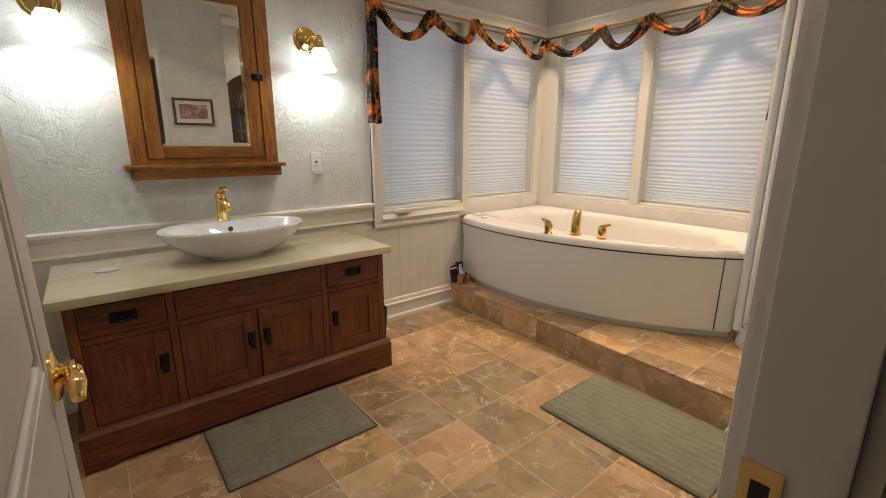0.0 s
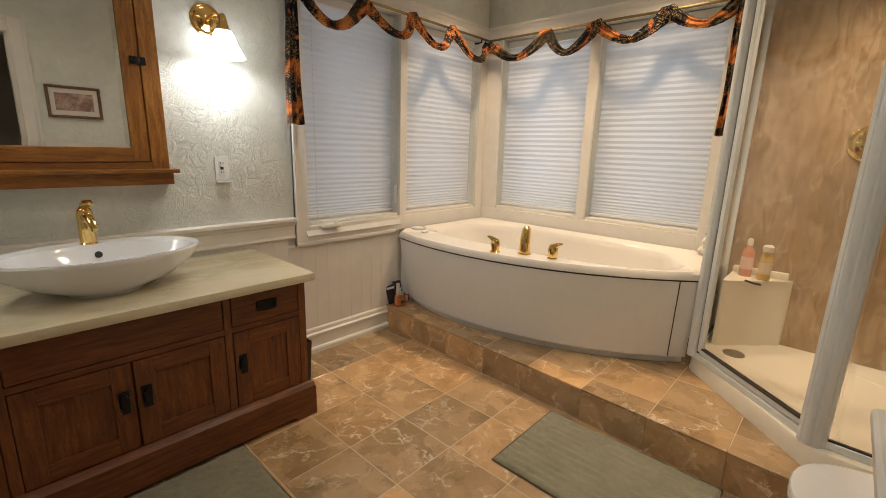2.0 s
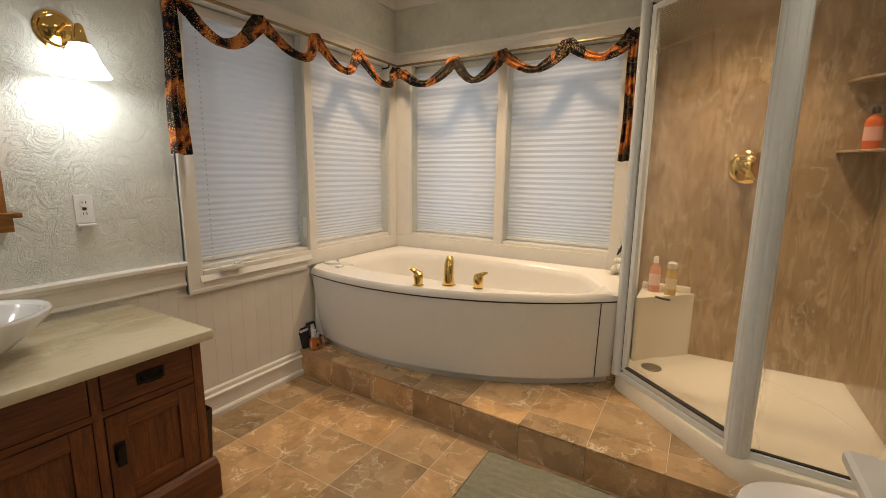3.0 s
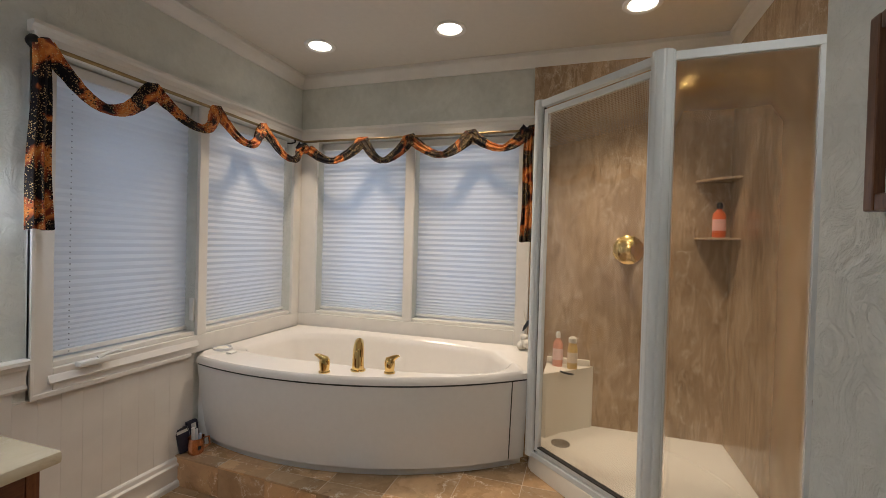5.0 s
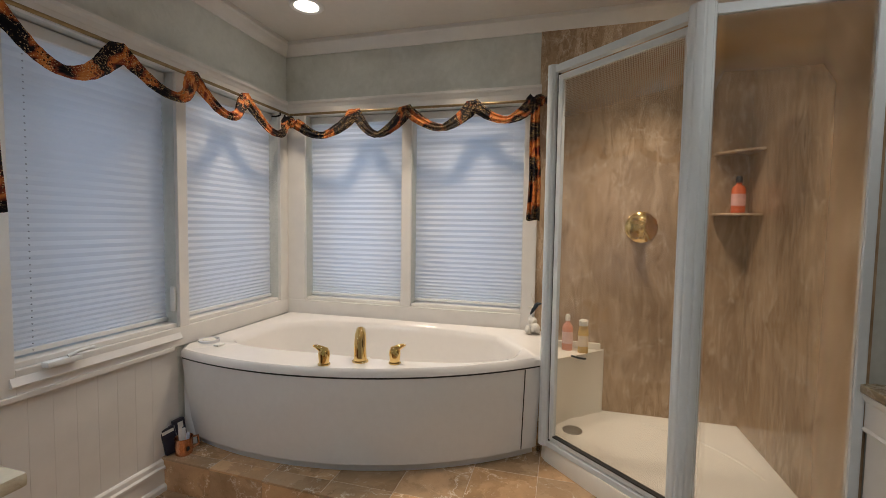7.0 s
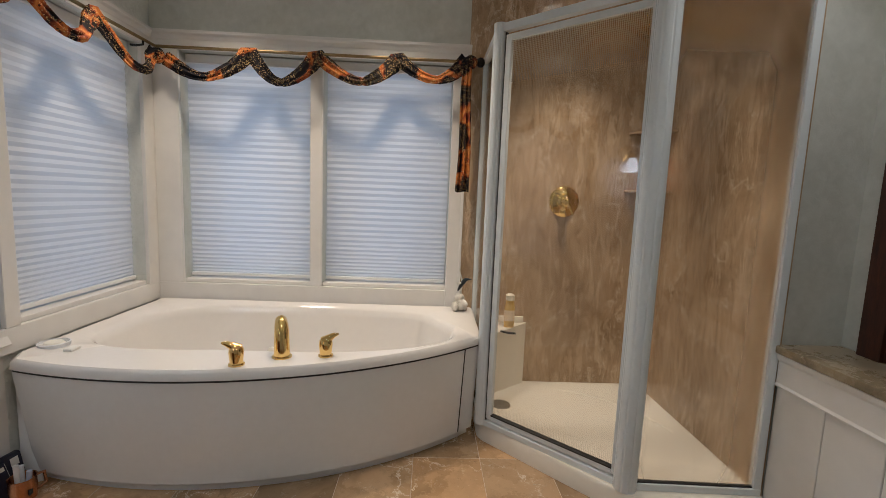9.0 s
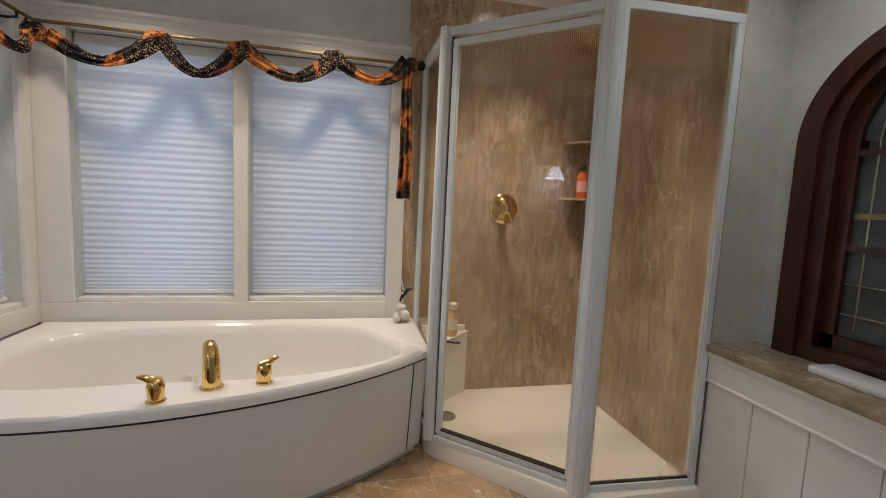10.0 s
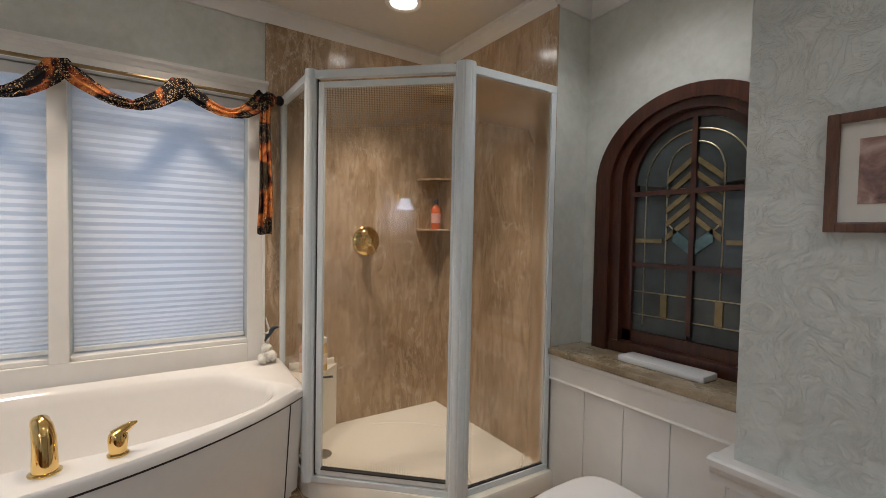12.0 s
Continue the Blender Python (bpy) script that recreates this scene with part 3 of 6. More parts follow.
def offset(pts, d):
    res = []
    for i, p in enumerate(pts):
        a, b = pts[max(i - 1, 0)], pts[min(i + 1, len(pts) - 1)]
        tx, ty = b[0] - a[0], b[1] - a[1]
        l = math.hypot(tx, ty)
        res.append((p[0] - ty / l * d, p[1] + tx / l * d))
    return res


def tub_shell():
    """Deck with rolled lip and a deep oval well."""
    bm = B()
    back = 0.012
    outline = front + [(2.75, 0.785), (EX - back - 0.02, 0.785)]
    right = [(EX - back - 0.02, 0.79 + (NY - 0.03 - 0.79) * i / 14) for i in range(1, 15)]
    top = [(EX - back - 0.02 + (2.30 - EX + back + 0.02) * i / 14, NY - 0.035) for i in range(1, 15)]
    outline = outline + right + top
    n = len(outline)
    cx, cy = 2.72, 1.80
    lip_lo = [bm.verts.new((x, y, LIP - 0.003)) for x, y in outline]
    lip_hi = [bm.verts.new((x + (cx - x) * 0.004, y + (cy - y) * 0.004, RIM - 0.012)) for x, y in outline]
    lip_in = [bm.verts.new((x + (cx - x) * 0.022, y + (cy - y) * 0.022, RIM)) for x, y in outline]
    for ring in (lip_hi, lip_in):
        # the deck rises a little towards the two walls
        for vert in ring[len(front) + 1:]:
            vert.co.z += 0.02
    rings = [lip_lo, lip_hi, lip_in]

    def well(scale, z):
        ring = []
        for x, y in outline:
            a = math.atan2((y - cy) / 0.80, (x - cx) / 0.44)
            ex = abs(math.cos(a)) ** 0.66 * (1 if math.cos(a) > 0 else -1)
            ey = abs(math.sin(a)) ** 0.66 * (1 if math.sin(a) > 0 else -1)
            px, py = cx + 0.085 + 0.375 * ex * scale, cy - 0.06 + 0.84 * ey * scale
            # the well narrows towards the right end, and keeps clear of the taps
            px += 0.10 * max(0, (1.5 - py)) * (1 if ex < 0 else 0.0)
            px -= 0.13 * max(0, py - 1.95) * (1 if ex < 0 else 0.0)
            ring.append(bm.verts.new((px, py, z)))
        return ring

    for s, z in ((1.0, RIM), (0.975, RIM - 0.012), (0.955, RIM - 0.05), (0.92, RIM - 0.2), (0.86, RIM - 0.38), (0.74, RIM - 0.43)):
        rings.append(well(s, z))
    for a, b in zip(rings, rings[1:]):
        for i in range(n):
            bm.faces.new((a[i], a[(i + 1) % n], b[(i + 1) % n], b[i]))
    bm.faces.new(rings[-1])
    return bm


part("shell", tub_shell(), ACRYLIC, tub, smooth=True)


def sheet(bm, lo, hi, z0, z1):
    """A curved sheet between two plan curves."""
    rows = []
    for j in range(7):
        t = j / 6
        rows.append([bm.verts.new((a[0] + (b[0] - a[0]) * t, a[1] + (b[1] - a[1]) * t, z0 + (z1 - z0) * t)) for a, b in zip(lo, hi)])
    for a, b in zip(rows, rows[1:]):
        for i in range(len(a) - 1):
            bm.faces.new((a[i], a[i + 1], b[i + 1], b[i]))
    return bm


ap_lo, ap_hi = offset(foot, -0.0), offset(front, 0.006)
part("apron", sheet(B(), ap_lo[:77], ap_hi[:77], STEP + 0.045, LIP - 0.013), APRON, tub, smooth=True)
part("apron_end", sheet(B(), ap_lo[76:], ap_hi[76:], STEP + 0.045, LIP - 0.013), APRON, tub, smooth=True)
part("kick_strip", sheet(B(), offset(foot, 0.03), offset(foot, 0.03), STEP, STEP + 0.05), APRON, tub, "recessed kick strip under the apron", smooth=True)
bm = B()
prism(bm, [(2.310, NY - 0.014), (2.332, NY - 0.072), (2.95, NY - 0.072), (2.95, NY - 0.014)], STEP, LIP - 0.004)
part("end_panel", bm, APRON, tub)
# Dark strip painting the shade in the narrow gap under the lip.
bm = B()
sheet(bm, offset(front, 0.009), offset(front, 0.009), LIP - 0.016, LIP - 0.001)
part("shadow_gap", bm, GASKET_AND_GAP, tub)

sa, sb = ap_lo[76], ap_hi[76]
part("seam", tube(B(), [(sa[0] - 0.001, sa[1] - 0.001, STEP + 0.05), (sb[0] - 0.001, sb[1] - 0.001, LIP - 0.014)], 0.0028, 6), GASKET_AND_GAP, tub)

# ---- shower ----
P1, P2, P3, P0 = (2.722, 0.772), (2.232, 0.250), (2.205, SY + 0.012), (EX - 0.014, 0.775)
PAN_Z, CURB, HEAD = 0.222, 0.252, 2.165
shower = thing("shower_enclosure", (2.7, 0.25, STEP), "neo-angle shower with pale aluminium frame and clear glass", "shower")
outer = [(EX, 0.786), (2.745, 0.786), (2.70, 0.765), (2.18, 0.262), (2.160, 0.222), (2.155, SY), (EX, SY)]
inner = [(EX - 0.02, 0.735), (2.77, 0.735), (2.74, 0.72), (2.28, 0.242), (2.268, 0.212), (2.265, SY + 0.02), (EX - 0.02, SY + 0.02)]
bm = B()
rows = []
for pts, z in ((outer, STEP), ([(x + (2.8 - x) * 0.006, y + (0.2 - y) * 0.006) for x, y in outer], CURB - 0.012), ([(x + (2.8 - x) * 0.018, y + (0.2 - y) * 0.018) for x, y in outer], CURB), (inner, CURB), ([(x + (2.8 - x) * 0.05, y + (0.2 - y) * 0.05) for x, y in inner], PAN_Z + 0.02), ([(x + (2.8 - x) * 0.12, y + (0.2 - y) * 0.12) for x, y in inner], PAN_Z)):
    rows.append([bm.verts.new((x, y, z)) for x, y in pts])
for a, b in zip(rows, rows[1:]):
    for i in range(len(a)):
        bm.faces.new((a[i], a[(i + 1) % len(a)], b[(i + 1) % len(b)], b[i]))
bm.faces.new(rows[-1])
bm.faces.new(rows[0][::-1])
part("shower_pan", bm, PAN, shower, "cream acrylic shower pan", smooth=True)


def along(a, b, s, o=0.0):
    """The plan point s metres from a towards b, o metres to the left."""
    dx, dy = b[0] - a[0], b[1] - a[1]
    l = math.hypot(dx, dy)
    return (a[0] + dx / l * s - dy / l * o, a[1] + dy / l * s + dx / l * o)


def beam(bm, a, b, s0, s1, z0, z1, w, bevel=0.003):
    """An upright bar in the vertical plane through a and b."""
    p, ang = along(a, b, s0), math.atan2(b[1] - a[1], b[0] - a[0])
    m = Matrix.Translation((p[0], p[1], 0)) @ Matrix.Rotation(ang, 4, "Z")
    return box(bm, 0, -w / 2, z0, s1 - s0, w / 2, z1, bevel=bevel, m=m)


def panel(a, b, names, door=False):
    l = math.hypot(b[0] - a[0], b[1] - a[1])
    s0, s1 = 0.022, l - 0.03
    part(names[0], beam(B(), a, b, 0, l, HEAD - 0.036, HEAD, 0.034), ALU, shower)
    part(names[1], beam(B(), a, b, 0, l, CURB, CURB + 0.028, 0.034), ALU, shower)
    if door:
        bm = B()
        beam(bm, a, b, s0 + 0.018, s0 + 0.046, CURB + 0.04, HEAD - 0.052, 0.022)
        beam(bm, a, b, s1 - 0.024, s1 - 0.002, CURB + 0.04, HEAD - 0.052, 0.022)
        beam(bm, a, b, s0 + 0.046, s1 - 0.024, HEAD - 0.08, HEAD - 0.052, 0.022)
        beam(bm, a, b, s0 + 0.046, s1 - 0.024, CURB + 0.036, CURB + 0.062, 0.022)
        part("door_frame", bm, ALU, shower)
        bm = B()
        beam(bm, a, b, s0 + 0.046, s1 - 0.024, CURB + 0.06, CURB + 0.066, 0.026, 0)
        beam(bm, a, b, s0 + 0.012, s0 + 0.018, CURB + 0.03, HEAD - 0.04, 0.016, 0)
        part("gasket", bm, GASKET_AND_GAP, shower)
        part("glass_door", beam(B(), a, b, s0 + 0.044, s1 - 0.022, CURB + 0.06, HEAD - 0.078, 0.005, 0), ETCHED, shower)
    else:
        bm = B()
        beam(bm, a, b, 0.03, l - 0.026, CURB + 0.028, CURB + 0.033, 0.016, 0)
        part("gasket", bm, GASKET_AND_GAP, shower)
        part("glass_panel", beam(B(), a, b, 0.028, l - 0.02, CURB + 0.026, HEAD - 0.034, 0.005, 0), BORDER if a == P2 else GLASS, shower)
        part("wall_channel", beam(B(), a, b, l - 0.03 if a == P2 else 0.0, l if a == P2 else 0.03, CURB + 0.026, HEAD - 0.034, 0.03), ALU, shower)


panel(P0, P1, ("header", "track"))
panel(P1, P2, ("header", "track"), door=True)
panel(P2, P3, ("header", "track"))


def post(p, r, n=24):
    """A rounded corner post with a few narrow grooves."""
    bm = B()
    pts = []
    for i in range(n * 2):
        a = 2 * math.pi * i / (n * 2)
        rr = r * (0.955 if i % 6 == 0 else 1.0)
        pts.append((p[0] + rr * math.cos(a), p[1] + rr * math.sin(a)))
    prism(bm, pts, CURB, HEAD + 0.004)
    return bm


part("corner_post", post(P1, 0.031), ALU, shower)
part("corner_post", post(P2, 0.045), ALU, shower)
ridge = arc3((3.215, 0.42), (3.07, 0.0), (2.60, -0.245), 24)
part("pan_ridge", tube(B(), [(x, y, PAN_Z - 0.004) for x, y in ridge], 0.011, 10), PAN, shower, smooth=True)
# moulded corner bench beside the drain, with a low upstand at its back
SBX = EX - 0.013
rows = []
for z, sag in ((PAN_Z - 0.004, 1.0), (0.30, 0.9), (0.42, 0.55), (0.55, 0.2), (0.620, 0.05), (0.630, 0.0), (0.632, -0.06)):
    # the front hollows towards its foot, round the drain
    rows.append([(SBX, 0.735, z), (2.955, 0.735, z)] + [(2.96 + 0.26 * k / 10 + 0.045 * sag * math.sin(math.pi * k / 10), 0.715 - 0.26 * k / 10 + 0.045 * sag * math.sin(math.pi * k / 10), z) for k in range(11)] + [(SBX, 0.448, z)])
bm = B()
rows = [[bm.verts.new(p) for p in q] for q in rows]
for a, b in zip(rows, rows[1:]):
    for k in range(len(a)):
        bm.faces.new((a[k], a[(k + 1) % len(a)], b[(k + 1) % len(b)], b[k]))
bm.faces.new(rows[-1])
part("seat", bm, PAN, shower, "moulded cream corner seat", smooth=True)
part("seat_upstand", box(B(), SBX - 0.026, 0.47, 0.632, SBX, 0.735, 0.672, bevel=0.008), PAN, shower, smooth=True)
part("drain", lathe(B(), [(0.055, 0), (0.055, 0.004), (0.05, 0.006), (0.0, 0.006)], pose(2.975, 0.625, PAN_Z), 24), plain("drain_steel", (0.35, 0.33, 0.3), 0.35, 1.0), shower)
structure("shower_slab_east", one(EX - 0.012, SY, STEP, EX, E0, CZ + 0.01), SLAB, "brown veined marble shower wall slab", "wall slab")
structure("shower_slab_south", one(NOOK_E - 0.005, SY, STEP, EX - 0.013, SY + 0.012, CZ + 0.01), SLAB, "brown veined marble shower wall slab", "wall slab")

# ---- vanity ----
VX0, VX1, VY, VT = -0.172, 1.195, 2.085, 0.733
van = thing("vanity_cabinet", (0.52, 2.35, 0), "dark-stained oak vanity cabinet with iron pulls", "vanity cabinet")
back = NY - 0.035
bm = B()
box(bm, VX0, VY + 0.022, 0.16, VX1, back, VT - 0.04)
part("body", bm, CHERRY_Z, van)
for xa, w in ((VX0, 0.035), (VX1 - 0.035, 0.035), (0.152, 0.03), (0.828, 0.03)):
    part("stile", box(B(), xa, VY, 0.16, xa + w, VY + 0.024, VT - 0.04, bevel=0.002), STILE_Z, van)
for za, zb in ((VT - 0.058, VT - 0.04), (0.520, 0.544)):
    part("rail", one(VX0 + 0.035, VY + 0.001, za, VX1 - 0.035, VY + 0.024, zb), CHERRY, van)
# base plinth with a low bracket cut
bm = B()
px0, px1, py = VX0 - 0.028, VX1 + 0.022, VY - 0.03
pts = [(px0, 0), (px0 + 0.09, 0), (px0 + 0.115, 0.018), (px0 + 0.15, 0.022), (px1 - 0.15, 0.022), (px1 - 0.115, 0.018), (px1 - 0.09, 0), (px1, 0), (px1, 0.145), (px0, 0.145)]
f = [bm.verts.new((x, py, z)) for x, z in pts]
g = [bm.verts.new((x, py + 0.05, z)) for x, z in pts]
bm.faces.new(f)
bm.faces.new(g[::-1])
for i in range(len(pts)):
    bm.faces.new((f[i], f[(i + 1) % len(pts)], g[(i + 1) % len(pts)], g[i]))
box(bm, px1 - 0.03, py + 0.05, 0, px1, back, 0.145)
box(bm, px0, py + 0.05, 0, px0 + 0.03, back, 0.145)
strip(bm, [(0, 0), (0.03, 0), (0.03, 0.008), (0.018, 0.022), (0.004, 0.028), (0, 0.028)], (0, -1), (px0 + 0.004, VY), (px1 - 0.004, VY), 0.145)
part("plinth", bm, CHERRY, van)


def front_panel(x0, x1, z0, z1, name, framed):
    bm = B()
    if not framed:
        box(bm, x0, VY - 0.002, z0, x1, VY + 0.02, z1, bevel=0.004)
        return part(name, bm, CHERRY, van)
    s = 0.062
    d = part(name, one(x0 + s - 0.006, VY + 0.007, z0 + s - 0.006, x1 - s + 0.006, VY + 0.018, z1 - s + 0.006), CHERRY_Z, van)
    for q in ((x0, z0, x0 + s, z1), (x1 - s, z0, x1, z1)):
        part("door_stile", box(B(), q[0], VY - 0.002, q[1], q[2], VY + 0.02, q[3], bevel=0.002), CHERRY_Z, d)
    for q in ((z0, z0 + s), (z1 - s, z1)):
        part("door_rail", box(B(), x0 + s, VY - 0.002, q[0], x1 - s, VY + 0.02, q[1], bevel=0.002), CHERRY, d)
    return d


def pull(d, x, z, upright):
    """A hammered iron plate with a drop or bail."""
    bm = B()
    if upright:
        box(bm, x - 0.017, VY - 0.007, z - 0.03, x + 0.017, VY - 0.002, z + 0.03, bevel=0.002)
        box(bm, x - 0.008, VY - 0.02, z + 0.004, x + 0.008, VY - 0.006, z + 0.018, bevel=0.003)
        box(bm, x - 0.013, VY - 0.018, z - 0.052, x + 0.013, VY - 0.011, z + 0.01, bevel=0.003)
    else:
        box(bm, x - 0.045, VY - 0.007, z - 0.022, x + 0.045, VY - 0.002, z + 0.022, bevel=0.002)
        tube(bm, [(x - 0.032, VY - 0.006, z + 0.006), (x - 0.032, VY - 0.02, z - 0.004), (x - 0.026, VY - 0.023, z - 0.014), (x + 0.026, VY - 0.023, z - 0.014), (x + 0.032, VY - 0.02, z - 0.004), (x + 0.032, VY - 0.006, z + 0.006)], 0.004, 6)
    part("pull", bm, IRON, d, "black iron pull")


g = 0.003
d = front_panel(VX0 + 0.035 + g, 0.152 - g, 0.544 + g, VT - 0.058 - g, "drawer", False)
pull(d, 0.008, 0.612, False)
front_panel(0.182 + g, 0.828 - g, 0.544 + g, VT - 0.058 - g, "false_drawer", False)
d = front_panel(0.858 + g, VX1 - 0.035 - g, 0.544 + g, VT - 0.058 - g, "drawer", False)
pull(d, 1.01, 0.612, False)
for x0, x1, px in ((VX0 + 0.035, 0.152, 0.118), (0.182, 0.504, 0.470), (0.506, 0.828, 0.540), (0.858, VX1 - 0.035, 0.892)):
    d = front_panel(x0 + g, x1 - g, 0.176, 0.520 - g, "door", True)
    pull(d, px, 0.385, True)

top = thing("vanity_countertop", (0.52, 2.35, VT - 0.04), "pale green-cream polished stone countertop on the vanity", "countertop")
part("slab", box(B(), -0.212, 2.012, VT - 0.040, 1.213, NY - 0.03, VT, bevel=0.013), GRANITE, top, smooth=True)

SX, SYY = 0.508, 2.325
sink = thing("vessel_sink", (SX, SYY, VT), "white oval porcelain vessel sink on the countertop", "sink")
bm = B()
rs_ = []
for sx, sy, dy, z in ((0.36, 0.50, 0, 0), (0.365, 0.51, 0, 0.008), (0.46, 0.58, 0, 0.018), (0.68, 0.74, 0, 0.045), (0.88, 0.90, 0, 0.092), (0.985, 0.985, 0, 0.132), (1.0, 1.0, 0, 0.146), (0.985, 0.985, 0, 0.153), (0.955, 0.955, 0, 0.153), (0.90, 0.80, -0.026, 0.150), (0.87, 0.76, -0.028, 0.136), (0.74, 0.62, -0.026, 0.07), (0.5, 0.4, -0.02, 0.042), (0.12, 0.12, -0.015, 0.034)):
    rs_.append([bm.verts.new((SX + 0.33 * sx * math.cos(2 * math.pi * i / 56), SYY + dy + 0.215 * sy * math.sin(2 * math.pi * i / 56), VT + z)) for i in range(56)])
for a, b in zip(rs_, rs_[1:]):
    for i in range(56):
        bm.faces.new((a[i], a[(i + 1) % 56], b[(i + 1) % 56], b[i]))
bm.faces.new(rs_[0][::-1])
bm.faces.new(rs_[-1])
part("bowl", bm, PORCELAIN, sink, smooth=True)
part("overflow", lathe(B(), [(0.013, 0), (0.013, 0.004), (0.0, 0.004)], pose(SX + 0.005, SYY + 0.118, VT + 0.112, 70, 0, 0), 16), GASKET_AND_GAP, sink)

fx, fy, fz = SX - 0.012, SYY + 0.172, VT + 0.150
tap = thing("basin_faucet", (fx, fy, fz), "polished brass single-lever faucet on the sink", "faucet")
part("body", lathe(B(), [(0.031, 0), (0.031, 0.004), (0.0275, 0.008), (0.0265, 0.09), (0.0275, 0.118), (0.025, 0.135), (0.015, 0.147), (0.0, 0.150)], pose(fx, fy, fz), 28), BRASS, tap, smooth=True)
part("spout", tube(B(), [(fx + 0.002, fy - 0.015, fz + 0.108), (fx + 0.006, fy - 0.045, fz + 0.104), (fx + 0.010, fy - 0.075, fz + 0.086), (fx + 0.012, fy - 0.092, fz + 0.066)], [0.020, 0.017, 0.014, 0.012], 14), BRASS, tap, smooth=True)
part("lever", tube(B(), [(fx + 0.002, fy + 0.012, fz + 0.142), (fx + 0.006, fy - 0.012, fz + 0.160), (fx + 0.014, fy - 0.040, fz + 0.166), (fx + 0.018, fy - 0.060, fz + 0.160)], [0.016, 0.018, 0.012, 0.006], 12), BRASS, tap, smooth=True)
dish = thing("soap_saver", (0.0, 2.36, VT), "small clear oval soap saver on the countertop", "soap dish")
part("dish", lathe(B(), [(0.9, 0.0), (1.0, 0.006), (0.9, 0.009), (0.0, 0.007)], Matrix.Translation((-0.015, 2.37, VT)) @ Matrix.Diagonal((0.045, 0.028, 1, 1)), 24), plain("clear_plastic", (0.6, 0.6, 0.56), 0.2), dish, smooth=True)

# ---- mirror cabinet ----
MY = 2.60
cab = thing("mirror_cabinet", (0.51, NY, 1.11), "golden oak medicine cabinet, mirrored door closed, above the sink", "mirror cabinet")
M0, M1, MT = 0.150, 0.840, 2.08
bm = B()
box(bm, M0 + 0.004, MY + 0.012, 1.165, M1 - 0.004, NY, MT - 0.004)
part("case", bm, OAK, cab)
for xa in (M0, M1 - 0.068):
    part("side_stile", box(B(), xa, MY, 1.166, xa + 0.068, MY + 0.02, MT, bevel=0.002), OAK, cab)
for za, zb in ((1.166, 1.196), (2.02, MT)):
    part("cross_rail", box(B(), M0 + 0.068, MY, za, M1 - 0.068, MY + 0.02, zb, bevel=0.002), OAK_X, cab)
part("cornice", box(B(), M0 - 0.03, MY - 0.03, MT, M1 + 0.03, NY, MT + 0.03, bevel=0.004), OAK_X, cab)
part("shelf_ledge", box(B(), 0.122, MY - 0.028, 1.150, 0.873, NY, 1.168, bevel=0.004), OAK_X, cab)
part("lower_apron", box(B(), 0.150, MY - 0.004, 1.098, 0.852, NY, 1.15, bevel=0.002), OAK_X, cab)
D0, D1 = M0 + 0.074, M1 - 0.076
dr = part("mirror_door", one(D0 + 0.01, MY + 0.0112, 1.21, D1 - 0.01, MY + 0.0168, 2.006), OAK, cab)
for xa in (D0, D1 - 0.060):
    part("door_stile", box(B(), xa, MY - 0.004, 1.20, xa + 0.060, MY + 0.016, 2.016, bevel=0.002), OAK, dr)
for za, zb in ((1.20, 1.256), (1.955, 2.016)):
    part("door_rail", box(B(), D0 + 0.06, MY - 0.004, za, D1 - 0.06, MY + 0.016, zb, bevel=0.002), OAK_X, dr)
bm = B()
gx0, gx1, gz0, gz1 = D0 + 0.058, D1 - 0.058, 1.254, 1.957
o = [bm.verts.new(p) for p in ((gx0, MY + 0.010, gz0), (gx1, MY + 0.010, gz0), (gx1, MY + 0.010, gz1), (gx0, MY + 0.010, gz1))]
i_ = [bm.verts.new(p) for p in ((gx0 + 0.022, MY + 0.0072, gz0 + 0.022), (gx1 - 0.022, MY + 0.0072, gz0 + 0.022), (gx1 - 0.022, MY + 0.0072, gz1 - 0.022), (gx0 + 0.022, MY + 0.0072, gz1 - 0.022))]
bm.faces.new(i_)
for k in range(4):
    bm.faces.new((o[k], o[(k + 1) % 4], i_[(k + 1) % 4], i_[k]))
for v in bm.verts:
    v.co.y -= 0.0155 * (v.co.x - gx0) * 0.7
part("mirror_glass", bm, MIRROR, dr, "bevelled mirror glass")
bm = B()
box(bm, D1 - 0.032, MY - 0.012, 1.60, D1 + 0.026, MY - 0.004, 1.632, bevel=0.003)
lathe(bm, [(0.013, 0), (0.013, 0.012), (0.008, 0.018), (0, 0.018)], pose(D1 - 0.012, MY - 0.012, 1.616, 90, 0, 0), 16)
part("latch", bm, IRON, cab, "black iron latch")

# ---- wall sconces ----
SHADE = glow("frosted_shade_lit", (0.95, 0.98, 1.0), 9.0)


